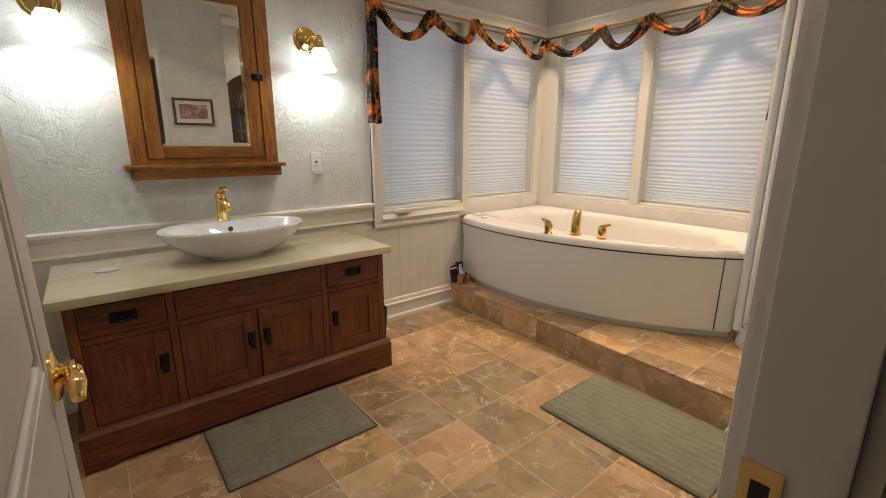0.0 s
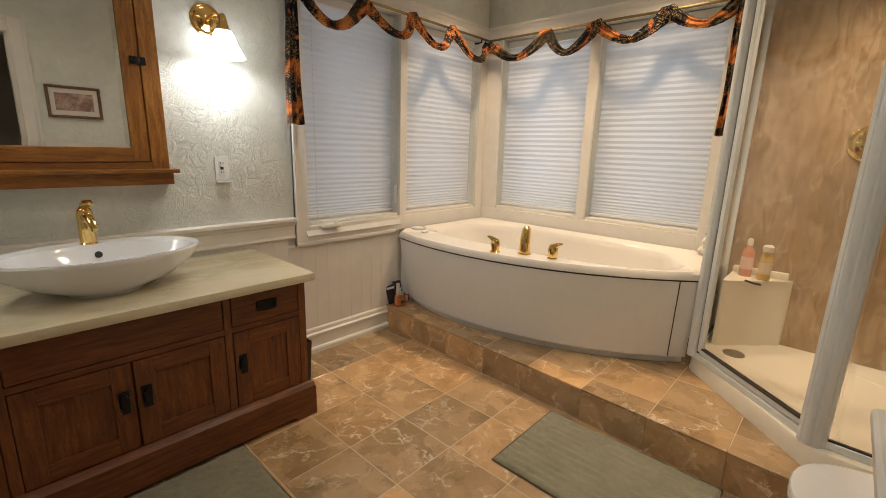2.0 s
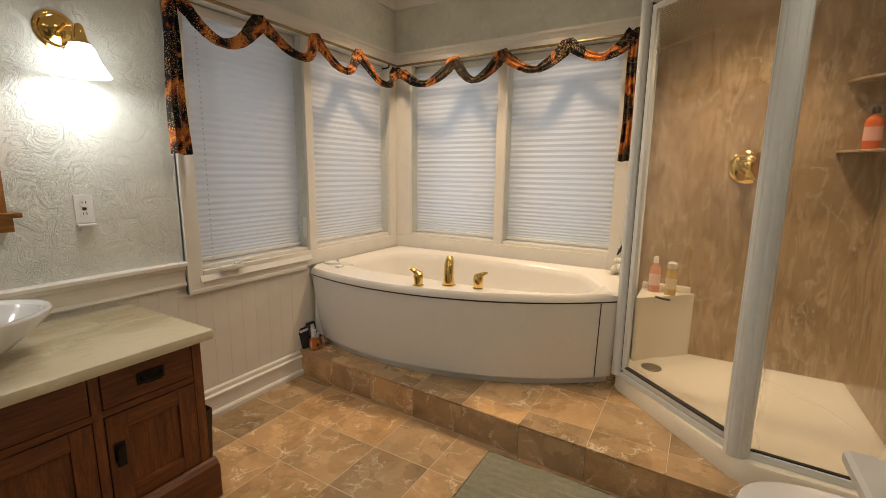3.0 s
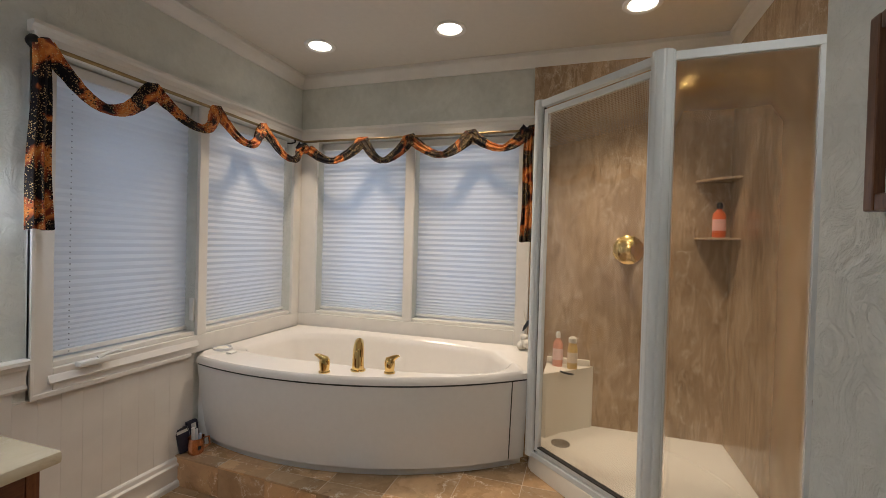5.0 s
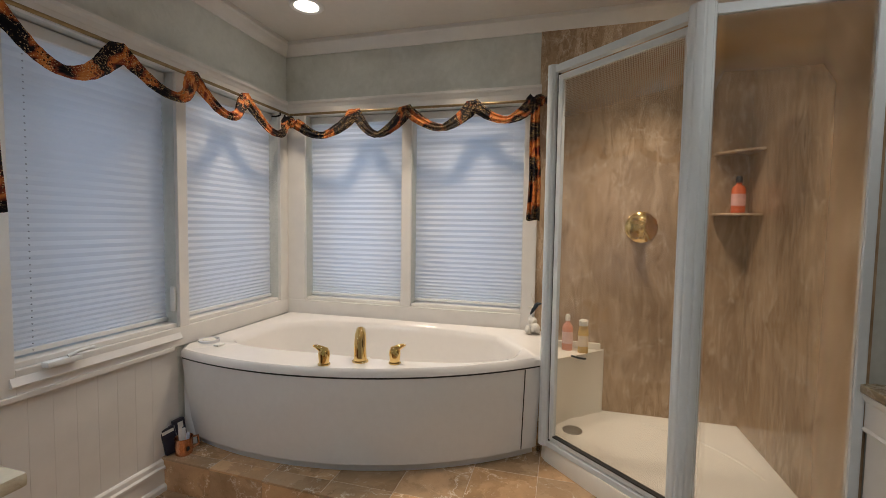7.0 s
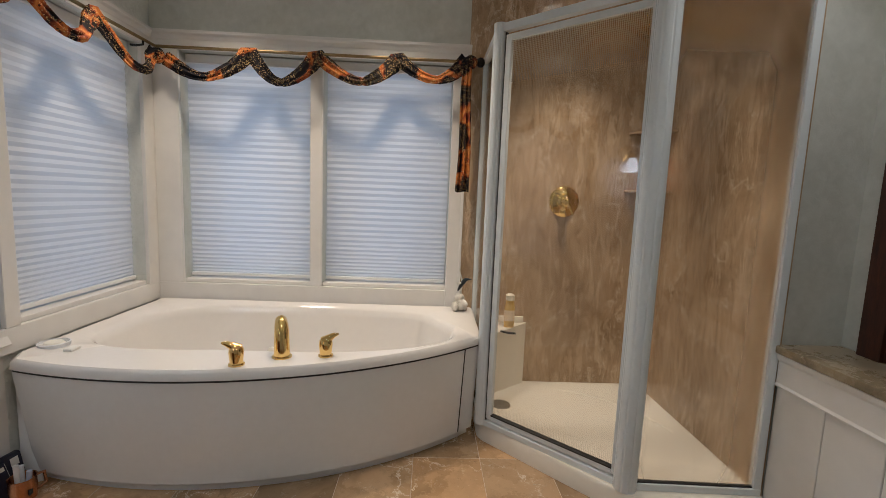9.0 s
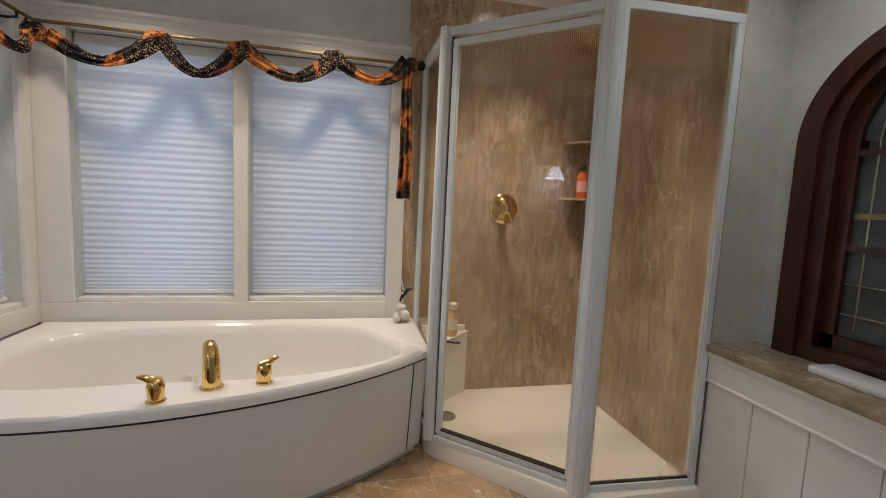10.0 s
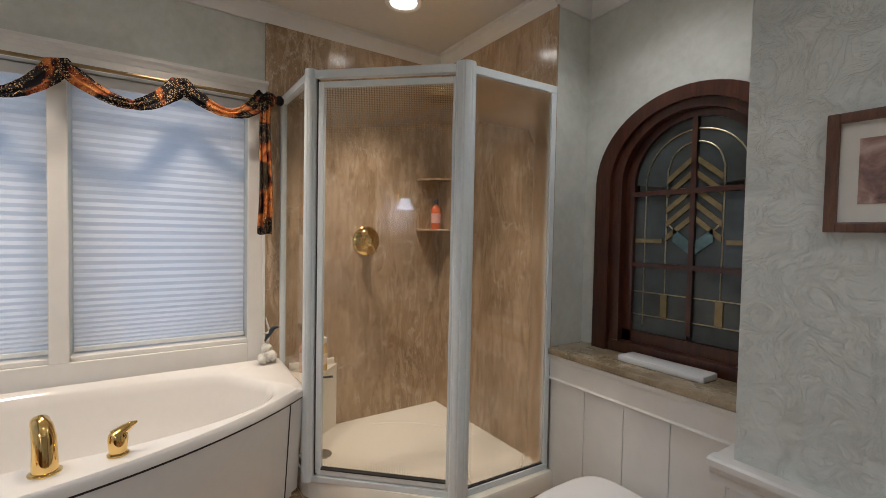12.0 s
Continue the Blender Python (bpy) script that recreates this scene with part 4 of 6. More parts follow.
def sconce(x, z):
    s = thing("wall_sconce", (x, NY, z), "polished brass wall sconce with lit white glass shade", "wall light", "vanity sconces")
    w = NY - 0.004
    part("backplate", lathe(B(), [(0.072, 0), (0.072, 0.004), (0.066, 0.008), (0.060, 0.008), (0.055, 0.014), (0.044, 0.015), (0.036, 0.022), (0.0, 0.026)], pose(x, NY, z, 90, 0, 0), 32), BRASS, s, smooth=True)
    part("arm", tube(B(), [(x, w - 0.02, z), (x + 0.01, w - 0.07, z + 0.018), (x + 0.018, w - 0.12, z + 0.005), (x + 0.02, w - 0.135, z - 0.03)], 0.0075, 10), BRASS, s, smooth=True)
    c = pose(x + 0.02, w - 0.136, z)
    part("holder", lathe(B(), [(0.010, 0.01), (0.016, 0.0), (0.020, -0.02), (0.027, -0.05), (0.034, -0.056), (0.036, -0.062), (0.0, -0.062)], c, 24), BRASS, s, smooth=True)
    part("shade", lathe(B(), [(0.030, -0.058), (0.044, -0.078), (0.058, -0.12), (0.088, -0.175), (0.086, -0.175), (0.056, -0.12), (0.042, -0.079), (0.028, -0.06)], c, 40), SHADE, s, "white frosted glass shade", smooth=True)


for lx, lz in SCONCES:
    sconce(lx, lz)

# ---- downlights, with the three added fill fixtures ----
DISC = glow("downlight_lens", (1.0, 0.86, 0.66), 14.0)
for lx, ly in DOWNLIGHTS_AND_FILLS:
    d = thing("downlight_or_fill_fixture", (lx, ly, CEIL), "round recessed ceiling light with white trim, lit; some added for fill", "ceiling light", "recessed downlights")
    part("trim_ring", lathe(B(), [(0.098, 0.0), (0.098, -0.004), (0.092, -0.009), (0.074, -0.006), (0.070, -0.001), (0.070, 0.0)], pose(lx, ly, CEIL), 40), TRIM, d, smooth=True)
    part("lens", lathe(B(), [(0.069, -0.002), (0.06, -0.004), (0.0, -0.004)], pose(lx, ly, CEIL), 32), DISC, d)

# ---- tub fittings ----
UX, UY = 2.375, 1.65
tubtap = thing("tub_spout", (UX, UY, RIM), "polished brass column tub spout on the rim", "faucet")
part("collar", lathe(B(), [(0.040, 0), (0.040, 0.004), (0.035, 0.008), (0.0, 0.008)], pose(UX, UY, RIM), 28), BRASS, tubtap, smooth=True)
part("spout", tube(B(), [(UX, UY, RIM + 0.006), (UX - 0.002, UY, RIM + 0.06), (UX + 0.004, UY + 0.002, RIM + 0.10), (UX + 0.018, UY + 0.008, RIM + 0.128), (UX + 0.038, UY + 0.016, RIM + 0.140), (UX + 0.060, UY + 0.026, RIM + 0.136), (UX + 0.070, UY + 0.030, RIM + 0.128)], [0.032, 0.030, 0.029, 0.027, 0.024, 0.018, 0.008], 22), BRASS, tubtap, smooth=True)


def tap_handle(x, y, turn):
    h = thing("lever_tap", (x, y, RIM), "polished brass lever tub tap on the rim", "tap", "tub taps")
    part("base", lathe(B(), [(0.030, 0), (0.030, 0.005), (0.024, 0.010), (0.026, 0.03), (0.028, 0.05), (0.026, 0.066), (0.018, 0.076), (0.0, 0.08)], pose(x, y, RIM), 28), BRASS, h, smooth=True)
    dx, dy = math.cos(turn), math.sin(turn)
    part("lever", tube(B(), [(x - dx * 0.012, y - dy * 0.012, RIM + 0.062), (x + dx * 0.015, y + dy * 0.015, RIM + 0.076), (x + dx * 0.036, y + dy * 0.036, RIM + 0.088), (x + dx * 0.052, y + dy * 0.052, RIM + 0.091)], [0.020, 0.016, 0.010, 0.004], 12), BRASS, h, smooth=True)


tap_handle(2.278, 1.792, 1.9)
tap_handle(2.398, 1.478, -1.3)

# ---- toilet nook ----
LZ = 0.870
ledge = thing("ledge_top", (1.7, -0.4, LZ - 0.03), "brown veined stone ledge under the arched window", "ledge")
part("slab", box(B(), NOOK_W, ARCH_Y, LZ - 0.03, NOOK_E, -0.262, LZ, bevel=0.006), LEDGESTONE, ledge, smooth=True)
bm = B()
box(bm, NOOK_W, ARCH_Y + 0.002, 0, NOOK_E - 0.012, SY + 0.0, LZ - 0.031)
structure("ledge_wall", bm, PANEL, "white painted low wall below the ledge", "wall")
wain2 = structure("wainscot_nook", one(NOOK_W, SY, 0.1, NOOK_E - 0.02, SY + 0.003, 0.72), PANEL, "white painted vertical board wainscot", "wainscot")
n = 5
for i in range(n):
    w = (NOOK_E - 0.025 - NOOK_W) / n
    part("board", box(B(), NOOK_W + i * w + 0.002, SY, 0.14, NOOK_W + (i + 1) * w - 0.002, SY + 0.009, 0.715, bevel=0.003), PANEL, wain2)
bm = B()
box(bm, NOOK_W, SY, 0.725, NOOK_E - 0.016, SY + 0.012, LZ - 0.06)
strip(bm, [(0, 0), (0.012, 0), (0.02, 0.012), (0.024, 0.026), (0.026, 0.03), (0, 0.03)], (0, 1), (NOOK_W, SY), (NOOK_E - 0.016, SY), LZ - 0.061)
strip(bm, [(0, 0), (0.016, 0), (0.018, 0.006), (0.012, 0.014), (0, 0.014)], (0, 1), (NOOK_W, SY), (NOOK_E - 0.016, SY), 0.713)
strip(bm, BASEB, (0, 1), (NOOK_W, SY), (NOOK_E - 0.03, SY))
structure("wainscot_trim_nook", bm, TRIM, "white painted wainscot moulding", "moulding")
lid = thing("cistern_lid", (1.74, -0.45, LZ), "white ceramic cistern lid on the stone ledge", "cistern lid")
part("lid", box(B(), 1.502, -0.487, LZ, 1.878, -0.372, LZ + 0.028, bevel=0.010), PORCELAIN, lid, smooth=True)

TX = 1.69
toilet = thing("toilet", (TX, 0.0, 0), "white porcelain toilet with closed lid in the nook", "toilet")


def egg(w, y0, y1, k, z, n=40):
    """A broad bowl outline: square towards the wall, rounded in front."""
    pts = []
    for i in range(n):
        a = 2 * math.pi * i / n
        cx_, sy_ = math.cos(a), math.sin(a)
        e = 0.5 if sy_ < 0 else 0.85
        pts.append((TX + w * k * math.copysign(abs(cx_) ** e, cx_), (y0 + y1) / 2 + (y1 - y0) / 2 * k * math.copysign(abs(sy_) ** e, sy_), z))
    return pts


def stack(bm, rings):
    rs = [[bm.verts.new(p) for p in r] for r in rings]
    for a, b in zip(rs, rs[1:]):
        for i in range(len(a)):
            bm.faces.new((a[i], a[(i + 1) % len(a)], b[(i + 1) % len(b)], b[i]))
    bm.faces.new(rs[0][::-1])
    bm.faces.new(rs[-1])
    return bm


part("pedestal", stack(B(), [egg(0.12, -0.27, 0.10, 1, 0), egg(0.115, -0.26, 0.08, 1, 0.06), egg(0.125, -0.26, 0.12, 1, 0.18), egg(0.17, -0.26, 0.24, 1, 0.30), egg(0.19, -0.26, 0.28, 1, 0.36)]), PORCELAIN, toilet, smooth=True)
part("seat", stack(B(), [egg(0.198, -0.235, 0.29, 1, 0.361), egg(0.2, -0.235, 0.292, 1, 0.370), egg(0.198, -0.235, 0.29, 1, 0.377)]), PORCELAIN, toilet, smooth=True)
part("lid", stack(B(), [egg(0.198, -0.24, 0.29, 1, 0.379), egg(0.2, -0.24, 0.292, 1, 0.389), egg(0.2, -0.24, 0.292, 0.985, 0.397), egg(0.2, -0.24, 0.292, 0.90, 0.402), egg(0.2, -0.24, 0.292, 0.4, 0.405)]), PORCELAIN, toilet, smooth=True)

# ---- arched window ----
GLY = ARCH_Y - 0.05
LEADED = Nodes("leaded_glass")
lv = LEADED.place()
LEADED.colour(LEADED.ramp(LEADED.noise(lv, 6, 4), [(0.35, (0.035, 0.045, 0.045)), (0.7, (0.075, 0.09, 0.09))])).surf(0.16)
LEADED.bump(LEADED.noise(lv, 45, 3), 0.25, 0.002)
LEADED = LEADED.mat
CAME = plain("brass_came", (0.55, 0.48, 0.33), 0.35, 1.0, vary=0.1)
BEVEL = plain("bevelled_glass", (0.24, 0.19, 0.09), 0.12, 0.3, vary=0.2)
AQUA = plain("aqua_glass", (0.10, 0.17, 0.18), 0.12, 0.0, vary=0.4, scale=14)
aw = thing("window_5", (AC, ARCH_Y, LZ), "arched stained-glass window in a dark mahogany frame", "window", kind="structure")


def arch_ring(bm, r0, r1, y0, y1, zb):
    """An arch-headed band between two radii, from zb up."""
    pts = lambda r: [(AC - r, zb)] + [(AC - r * math.cos(math.pi * i / 32), ASP + rise(r) * math.sin(math.pi * i / 32)) for i in range(33)] + [(AC + r, zb)]
    a, b = pts(r0), pts(r1)
    quad = []
    for (xa, za), (xb, zb_) in zip(a, b):
        quad.append([bm.verts.new(p) for p in ((xa, y0, za), (xb, y0, zb_), (xb, y1, zb_), (xa, y1, za))])
    for p, q in zip(quad, quad[1:]):
        for k in range(4):
            bm.faces.new((p[k], p[(k + 1) % 4], q[(k + 1) % 4], q[k]))
    bm.faces.new(quad[0])
    bm.faces.new(quad[-1][::-1])
    return bm


bm = arch_ring(B(), 0.365, AR, ARCH_Y - 0.03, ARCH_Y + 0.035, LZ)
part("outer_casing", bm, MAHOGANY, aw)
bm = arch_ring(B(), 0.315, 0.368, GLY - 0.03, ARCH_Y + 0.012, LZ)
box(bm, AC - 0.365, GLY - 0.03, LZ, AC + 0.365, ARCH_Y + 0.022, LZ + 0.055, bevel=0.004)
part("jamb", bm, MAHOGANY, aw)
bm = arch_ring(B(), 0.272, 0.317, GLY - 0.02, GLY + 0.022, LZ + 0.055)
box(bm, AC - 0.315, GLY - 0.02, LZ + 0.055, AC + 0.315, GLY + 0.022, LZ + 0.108)
part("sash", bm, MAHOGANY, aw)
bm = B()
box(bm, AC - 0.011, GLY - 0.01, LZ + 0.13, AC + 0.011, GLY + 0.02, ASP + 0.28)
for z in (1.637, 1.30):
    box(bm, AC - 0.28, GLY - 0.01, z - 0.011, AC + 0.28, GLY + 0.0195, z + 0.011)
part("muntins", bm, MAHOGANY, aw)
for s in (-1, 1):
    for z0, z1 in ((LZ + 0.11, 1.29), (1.31, 1.627)):
        part("pane", box(B(), *sorted((AC + s * 0.012, AC + s * 0.276))[:1], GLY - 0.003, z0, sorted((AC + s * 0.012, AC + s * 0.276))[1], GLY + 0.003, z1), LEADED, aw)
    bm = B()
    lo = [bm.verts.new((AC + s * 0.012, GLY, 1.647))] + [bm.verts.new((AC + s * max(0.012, 0.276 * math.cos(math.pi / 2 * i / 14)), GLY, max(1.647, ASP + 0.276 * math.sin(math.pi / 2 * i / 14)))) for i in range(15)]
    bm.faces.new(lo)
    part("pane", bm, LEADED, aw)
yc = GLY + 0.005
bm = B()
for s in (-1, 1):
    q = lambda u, z: (AC + s * u, yc, z)
    tube(bm, [q(0.222, LZ + 0.14), q(0.222, ASP)] + [q(0.222 * math.cos(math.pi / 2 * i / 12), ASP + 0.222 * math.sin(math.pi / 2 * i / 12)) for i in range(1, 13)], 0.0035, 6)
    tube(bm, [q(0.12, 1.30), q(0.12, 1.735)] + [q(0.115 * math.cos(math.pi / 2 * i / 8), 1.735 + 0.115 * math.sin(math.pi / 2 * i / 8)) for i in range(1, 9)], 0.0035, 6)
    tube(bm, [q(0.118, LZ + 0.20), q(0.118, 1.30)], 0.003, 6)
    tube(bm, [q(0.012, LZ + 0.19), q(0.27, LZ + 0.19)], 0.003, 6)
    tube(bm, [q(0.012, LZ + 0.30), q(0.27, LZ + 0.30)], 0.003, 6)
    tube(bm, [q(0.12, 1.50), q(0.012, 1.40)], 0.004, 6)
part("lead_cames", bm, CAME, aw, "thin brass cames")


def slant(bm, s, u0, z0, u1, z1, h):
    pts = [(u0, z0), (u1, z1), (u1, z1 + h), (u0, z0 + h)]
    f = [bm.verts.new((AC + s * u, yc - 0.001, z)) for u, z in pts]
    g = [bm.verts.new((AC + s * u, yc + 0.007, z)) for u, z in pts]
    bm.faces.new(g)
    for i in range(4):
        bm.faces.new((f[i], f[(i + 1) % 4], g[(i + 1) % 4], g[i]))


for s in (-1, 1):
    for k in range(5):
        z = 1.415 + 0.062 * k + (0.01 if k > 2 else 0)
        bm = B()
        slant(bm, s, 0.118, z, 0.014, z + 0.085, 0.028)
        part("chevron_piece", bm, BEVEL, aw, "gold bevelled glass chevron")
    bm = B()
    slant(bm, s, 0.085, 1.415, 0.014, 1.36, 0.06)
    part("aqua_piece", bm, AQUA, aw, "aqua glass piece")
    bm = B()
    box(bm, *sorted((AC + s * 0.135, AC + s * 0.268))[:1], yc - 0.001, 1.405, sorted((AC + s * 0.135, AC + s * 0.268))[1], yc + 0.006, 1.425)
    part("gold_bar", bm, BEVEL, aw)
    bm = B()
    box(bm, *sorted((AC + s * 0.103, AC + s * 0.133))[:1], yc - 0.001, LZ + 0.195, sorted((AC + s * 0.103, AC + s * 0.133))[1], yc + 0.006, LZ + 0.30)
    part("gold_bar", bm, BEVEL, aw)
# Unseen backing slab, added to close off the arched opening.
structure("backing_dark", one(NOOK_W - 0.12, ARCH_Y - 0.4, 0, NOOK_E + 0.12, ARCH_Y - 0.36, CEIL), HALL, "plain unseen slab added behind the arched window", "wall")

# ---- bath mats ----
def rug_material(name):
    n = Nodes(name)
    v = n.place()
    f = n.noise(v, 60, 4, 0.7)
    g = n.noise(v, 9, 4)
    c = n.mix(0.5, n.ramp(f, [(0.3, (0.14, 0.138, 0.09)), (0.7, (0.30, 0.29, 0.205))]), n.ramp(g, [(0.3, (0.155, 0.155, 0.105)), (0.7, (0.28, 0.272, 0.19))]))
    n.colour(c).surf(0.95, 0.0, Sheen_Weight=0.4)
    n.bump(n.noise(v, 240, 3, 0.7), 0.9, 0.004)
    return n.mat


RUG = rug_material("sage_pile")
EDGE = plain("mat_binding", (0.09, 0.085, 0.06), 0.9, vary=0.2)


def mat_rug(x0, y0, x1, y1, ribs, label):
    m = thing("bath_mat", ((x0 + x1) / 2, (y0 + y1) / 2, 0), label, "bath mat")
    bm = B()
    nx, ny = int((x1 - x0) / 0.006), int((y1 - y0) / 0.01)
    grid = []
    for j in range(ny + 1):
        row = []
        for i in range(nx + 1):
            x, y = x0 + (x1 - x0) * i / nx, y0 + (y1 - y0) * j / ny
            edge = min(x - x0, x1 - x, y - y0, y1 - y)
            h = 0.004 + 0.014 * max(0.0, min(1.0, edge / 0.015)) ** 0.5
            if ribs:
                h += 0.0026 * math.sin(2 * math.pi * (x - x0 + 0.012 * noise.noise(Vector((x * 9, y * 5, 1)))) / 0.042) * (0.6 + noise.noise(Vector((x * 12, y * 7, 5))))
            h += 0.004 * noise.noise(Vector((x * 30, y * 30, 3)))
            wob = 0.004 * noise.noise(Vector((x * 4, y * 4, 9)))
            row.append(bm.verts.new((x + wob, y + wob, h)))
        grid.append(row)
    for a, b in zip(grid, grid[1:]):
        for i in range(nx):
            bm.faces.new((a[i], a[i + 1], b[i + 1], b[i]))
    part("carpet", bm, RUG, m, smooth=True)
    part("binding", tube(B(), [(x0, y0, 0.005), (x1, y0, 0.005), (x1, y1, 0.005), (x0, y1, 0.005), (x0, y0 + 0.004, 0.005)], 0.0035, 6), EDGE, m)


mat_rug(0.218, 1.612, 0.852, 2.052, False, "sage green plush bath mat before the vanity")
mat_rug(1.555, 0.47, 2.055, 1.23, True, "sage green ribbed bath mat before the step")

# ---- bathroom door ----
door = thing("door_1", (DOOR_W, PY, 0), "white panelled door standing open with brass knob", "door", kind="structure")
LX0, LX1, LY0, LY1 = -0.14, -0.105, PY + 0.026, 0.83
bm = B()
st = 0.105
box(bm, LX0, LY0, 0.012, LX1, LY0 + st, 2.03, bevel=0.002)
box(bm, LX0, LY1 - st, 0.012, LX1, LY1, 2.03, bevel=0.002)
for z0, z1 in ((0.012, 0.22), (0.86, 1.0), (1.9, 2.03)):
    box(bm, LX0 + 0.001, LY0 + st, z0, LX1 - 0.001, LY1 - st, z1)
part("frame", bm, DOORPAINT, door)
for z0, z1 in ((0.22, 0.86), (1.0, 1.9)):
    bm = B()
    box(bm, LX0 + 0.010, LY0 + st, z0, LX1 - 0.010, LY1 - st, z1)
    box(bm, LX0 + 0.004, LY0 + st + 0.03, z0 + 0.03, LX1 - 0.004, LY1 - st - 0.03, z1 - 0.03, bevel=0.004)
    part("panel", bm, DOORPAINT, door)
    bm = B()
    for q in ((LY0 + st, z0, LY0 + st + 0.016, z1), (LY1 - st - 0.016, z0, LY1 - st, z1), (LY0 + st + 0.016, z0, LY1 - st - 0.016, z0 + 0.016), (LY0 + st + 0.016, z1 - 0.016, LY1 - st - 0.016, z1)):
        box(bm, LX1 - 0.011, q[0], q[1], LX1 - 0.002, q[2], q[3], bevel=0.003)
    part("moulding", bm, DOORPAINT, door)
KY, KZ = 0.765, 0.975
bm = lathe(B(), [(0.034, 0), (0.034, 0.004), (0.028, 0.008), (0.016, 0.010), (0.012, 0.014), (0.014, 0.017), (0.017, 0.021), (0.015, 0.026), (0.0, 0.029)], pose(LX1, KY, KZ, 0, 90, 0), 28)
tube(bm, [(LX1 + 0.022, KY, KZ), (LX1 + 0.025, KY - 0.02, KZ + 0.004), (LX1 + 0.026, KY - 0.042, KZ - 0.004), (LX1 + 0.026, KY - 0.056, KZ - 0.016)], [0.011, 0.010, 0.012, 0.008], 10)
part("door_handle", bm, BRASS, door, "polished brass lever handle", smooth=True)
bm = B()
for y0, y1 in ((PY - WALL, PY),):
    box(bm, DOOR_E - 0.018, y0, 0, DOOR_E, y1 + 0.002, 2.05)
    box(bm, DOOR_W, y0, 0, DOOR_W + 0.018, y1 + 0.002, 2.05)
    box(bm, DOOR_W + 0.018, y0, 2.032, DOOR_E - 0.018, y1 + 0.002, 2.05)
    box(bm, DOOR_E - 0.03, y0 + 0.02, 0, DOOR_E - 0.018, y1 - 0.012, 2.032, bevel=0.002)
structure("door_jamb", bm, DOORPAINT, "white painted door jamb", "door frame")
bm = B()
CAS = [(0.0, 0.0), (0.010, 0.0), (0.013, 0.008), (0.010, 0.018), (0.009, 0.03), (0.012, 0.07), (0.018, 0.085), (0.016, 0.1), (0.0, 0.1)]
for z1, flip, x0 in ((2.05, 1, DOOR_E - 0.006), (2.05, -1, DOOR_W + 0.006)):
    a = [bm.verts.new((x0 + flip * u, PY + o, 0)) for o, u in CAS]
    b = [bm.verts.new((x0 + flip * u, PY + o, 2.14)) for o, u in CAS]
    for i in range(len(CAS)):
        bm.faces.new((a[i], a[(i + 1) % len(CAS)], b[(i + 1) % len(CAS)], b[i]))
    bm.faces.new(a)
    bm.faces.new(b[::-1])
strip(bm, [(0, 0), (0.014, 0), (0.016, 0.07), (0.022, 0.085), (0.02, 0.1), (0, 0.1)], (0, 1), (DOOR_W + 0.01, PY), (DOOR_E - 0.01, PY), 2.04)
structure("door_casing", bm, DOORPAINT, "white moulded door casing", "door casing")
sp = thing("strike_plate", (DOOR_E - 0.03, PY - 0.03, 0.87), "brass strike plate on the door jamb", "strike plate")
bm = B()
box(bm, DOOR_E - 0.0325, PY - 0.052, 0.860, DOOR_E - 0.0295, PY - 0.0125, 0.935)
part("plate", bm, BRASS, sp)
bm = B()
box(bm, DOOR_E - 0.0335, PY - 0.042, 0.880, DOOR_E - 0.0324, PY - 0.024, 0.914)
part("opening", bm, GASKET_AND_GAP, sp)


# ---- curtain rod and scarf swag ----
RY, RX, RZ = 2.585, 3.163, 2.128
ROD = plain("antique_brass_rod", (0.30, 0.22, 0.11), 0.3, 1.0, vary=0.15)
rod = thing("curtain_rod", (3.1, 2.5, RZ), "thin antique brass corner curtain rod with dark finials", "curtain rod")
part("rail", tube(B(), [(1.46, RY, RZ), (RX, RY, RZ)], 0.0085, 10), ROD, rod, smooth=True)
part("rail", tube(B(), [(RX, RY, RZ), (RX, 0.83, RZ)], 0.0085, 10), ROD, rod, smooth=True)
BALL = [(0.0, -0.026), (0.012, -0.024), (0.022, -0.012), (0.025, 0.0), (0.022, 0.012), (0.012, 0.024), (0.0, 0.026)]
part("finial", lathe(B(), BALL, pose(1.44, RY, RZ), 20), IRON, rod, smooth=True)
part("finial", lathe(B(), BALL, pose(RX, 0.812, RZ), 20), IRON, rod, smooth=True)
for px, py_, qx, qy in ((1.52, NY - 0.02, 1.52, RY), (3.06, NY - 0.02, 3.06, RY), (EX - 0.02, 0.90, RX, 0.90)):
    part("bracket", tube(B(), [(px, py_, RZ - 0.03), ((px + qx) / 2, (py_ + qy) / 2, RZ - 0.032), (qx, qy, RZ - 0.026), (qx, qy, RZ - 0.008)], 0.006, 8), IRON, rod)

SC = Nodes("batik_scarf")
sv = SC.place()
big = SC.noise(sv, 5.5, 3, 0.5, 0.5)
c = SC.ramp(big, [(0.44, (0.006, 0.006, 0.010)), (0.50, (0.012, 0.009, 0.011)), (0.52, (0.20, 0.045, 0.018)), (0.55, (0.48, 0.14, 0.03)), (0.585, (0.60, 0.23, 0.055)), (0.61, (0.30, 0.06, 0.022)), (0.65, (0.012, 0.009, 0.011))])


def dots(scale, reach):
    vo = SC.add("ShaderNodeTexVoronoi", Scale=scale)
    SC.link(sv, vo.inputs["Vector"])
    return SC.ramp(vo.outputs["Distance"], [(reach - 0.05, (0.9, 0.9, 0.9)), (reach + 0.03, (0, 0, 0))])


c = SC.mix(SC.mix(1.0, dots(85, 0.36), SC.ramp(SC.noise(sv, 14, 2), [(0.50, (0, 0, 0)), (0.52, (1, 1, 1))]), "MULTIPLY"), c, (0.008, 0.007, 0.009))
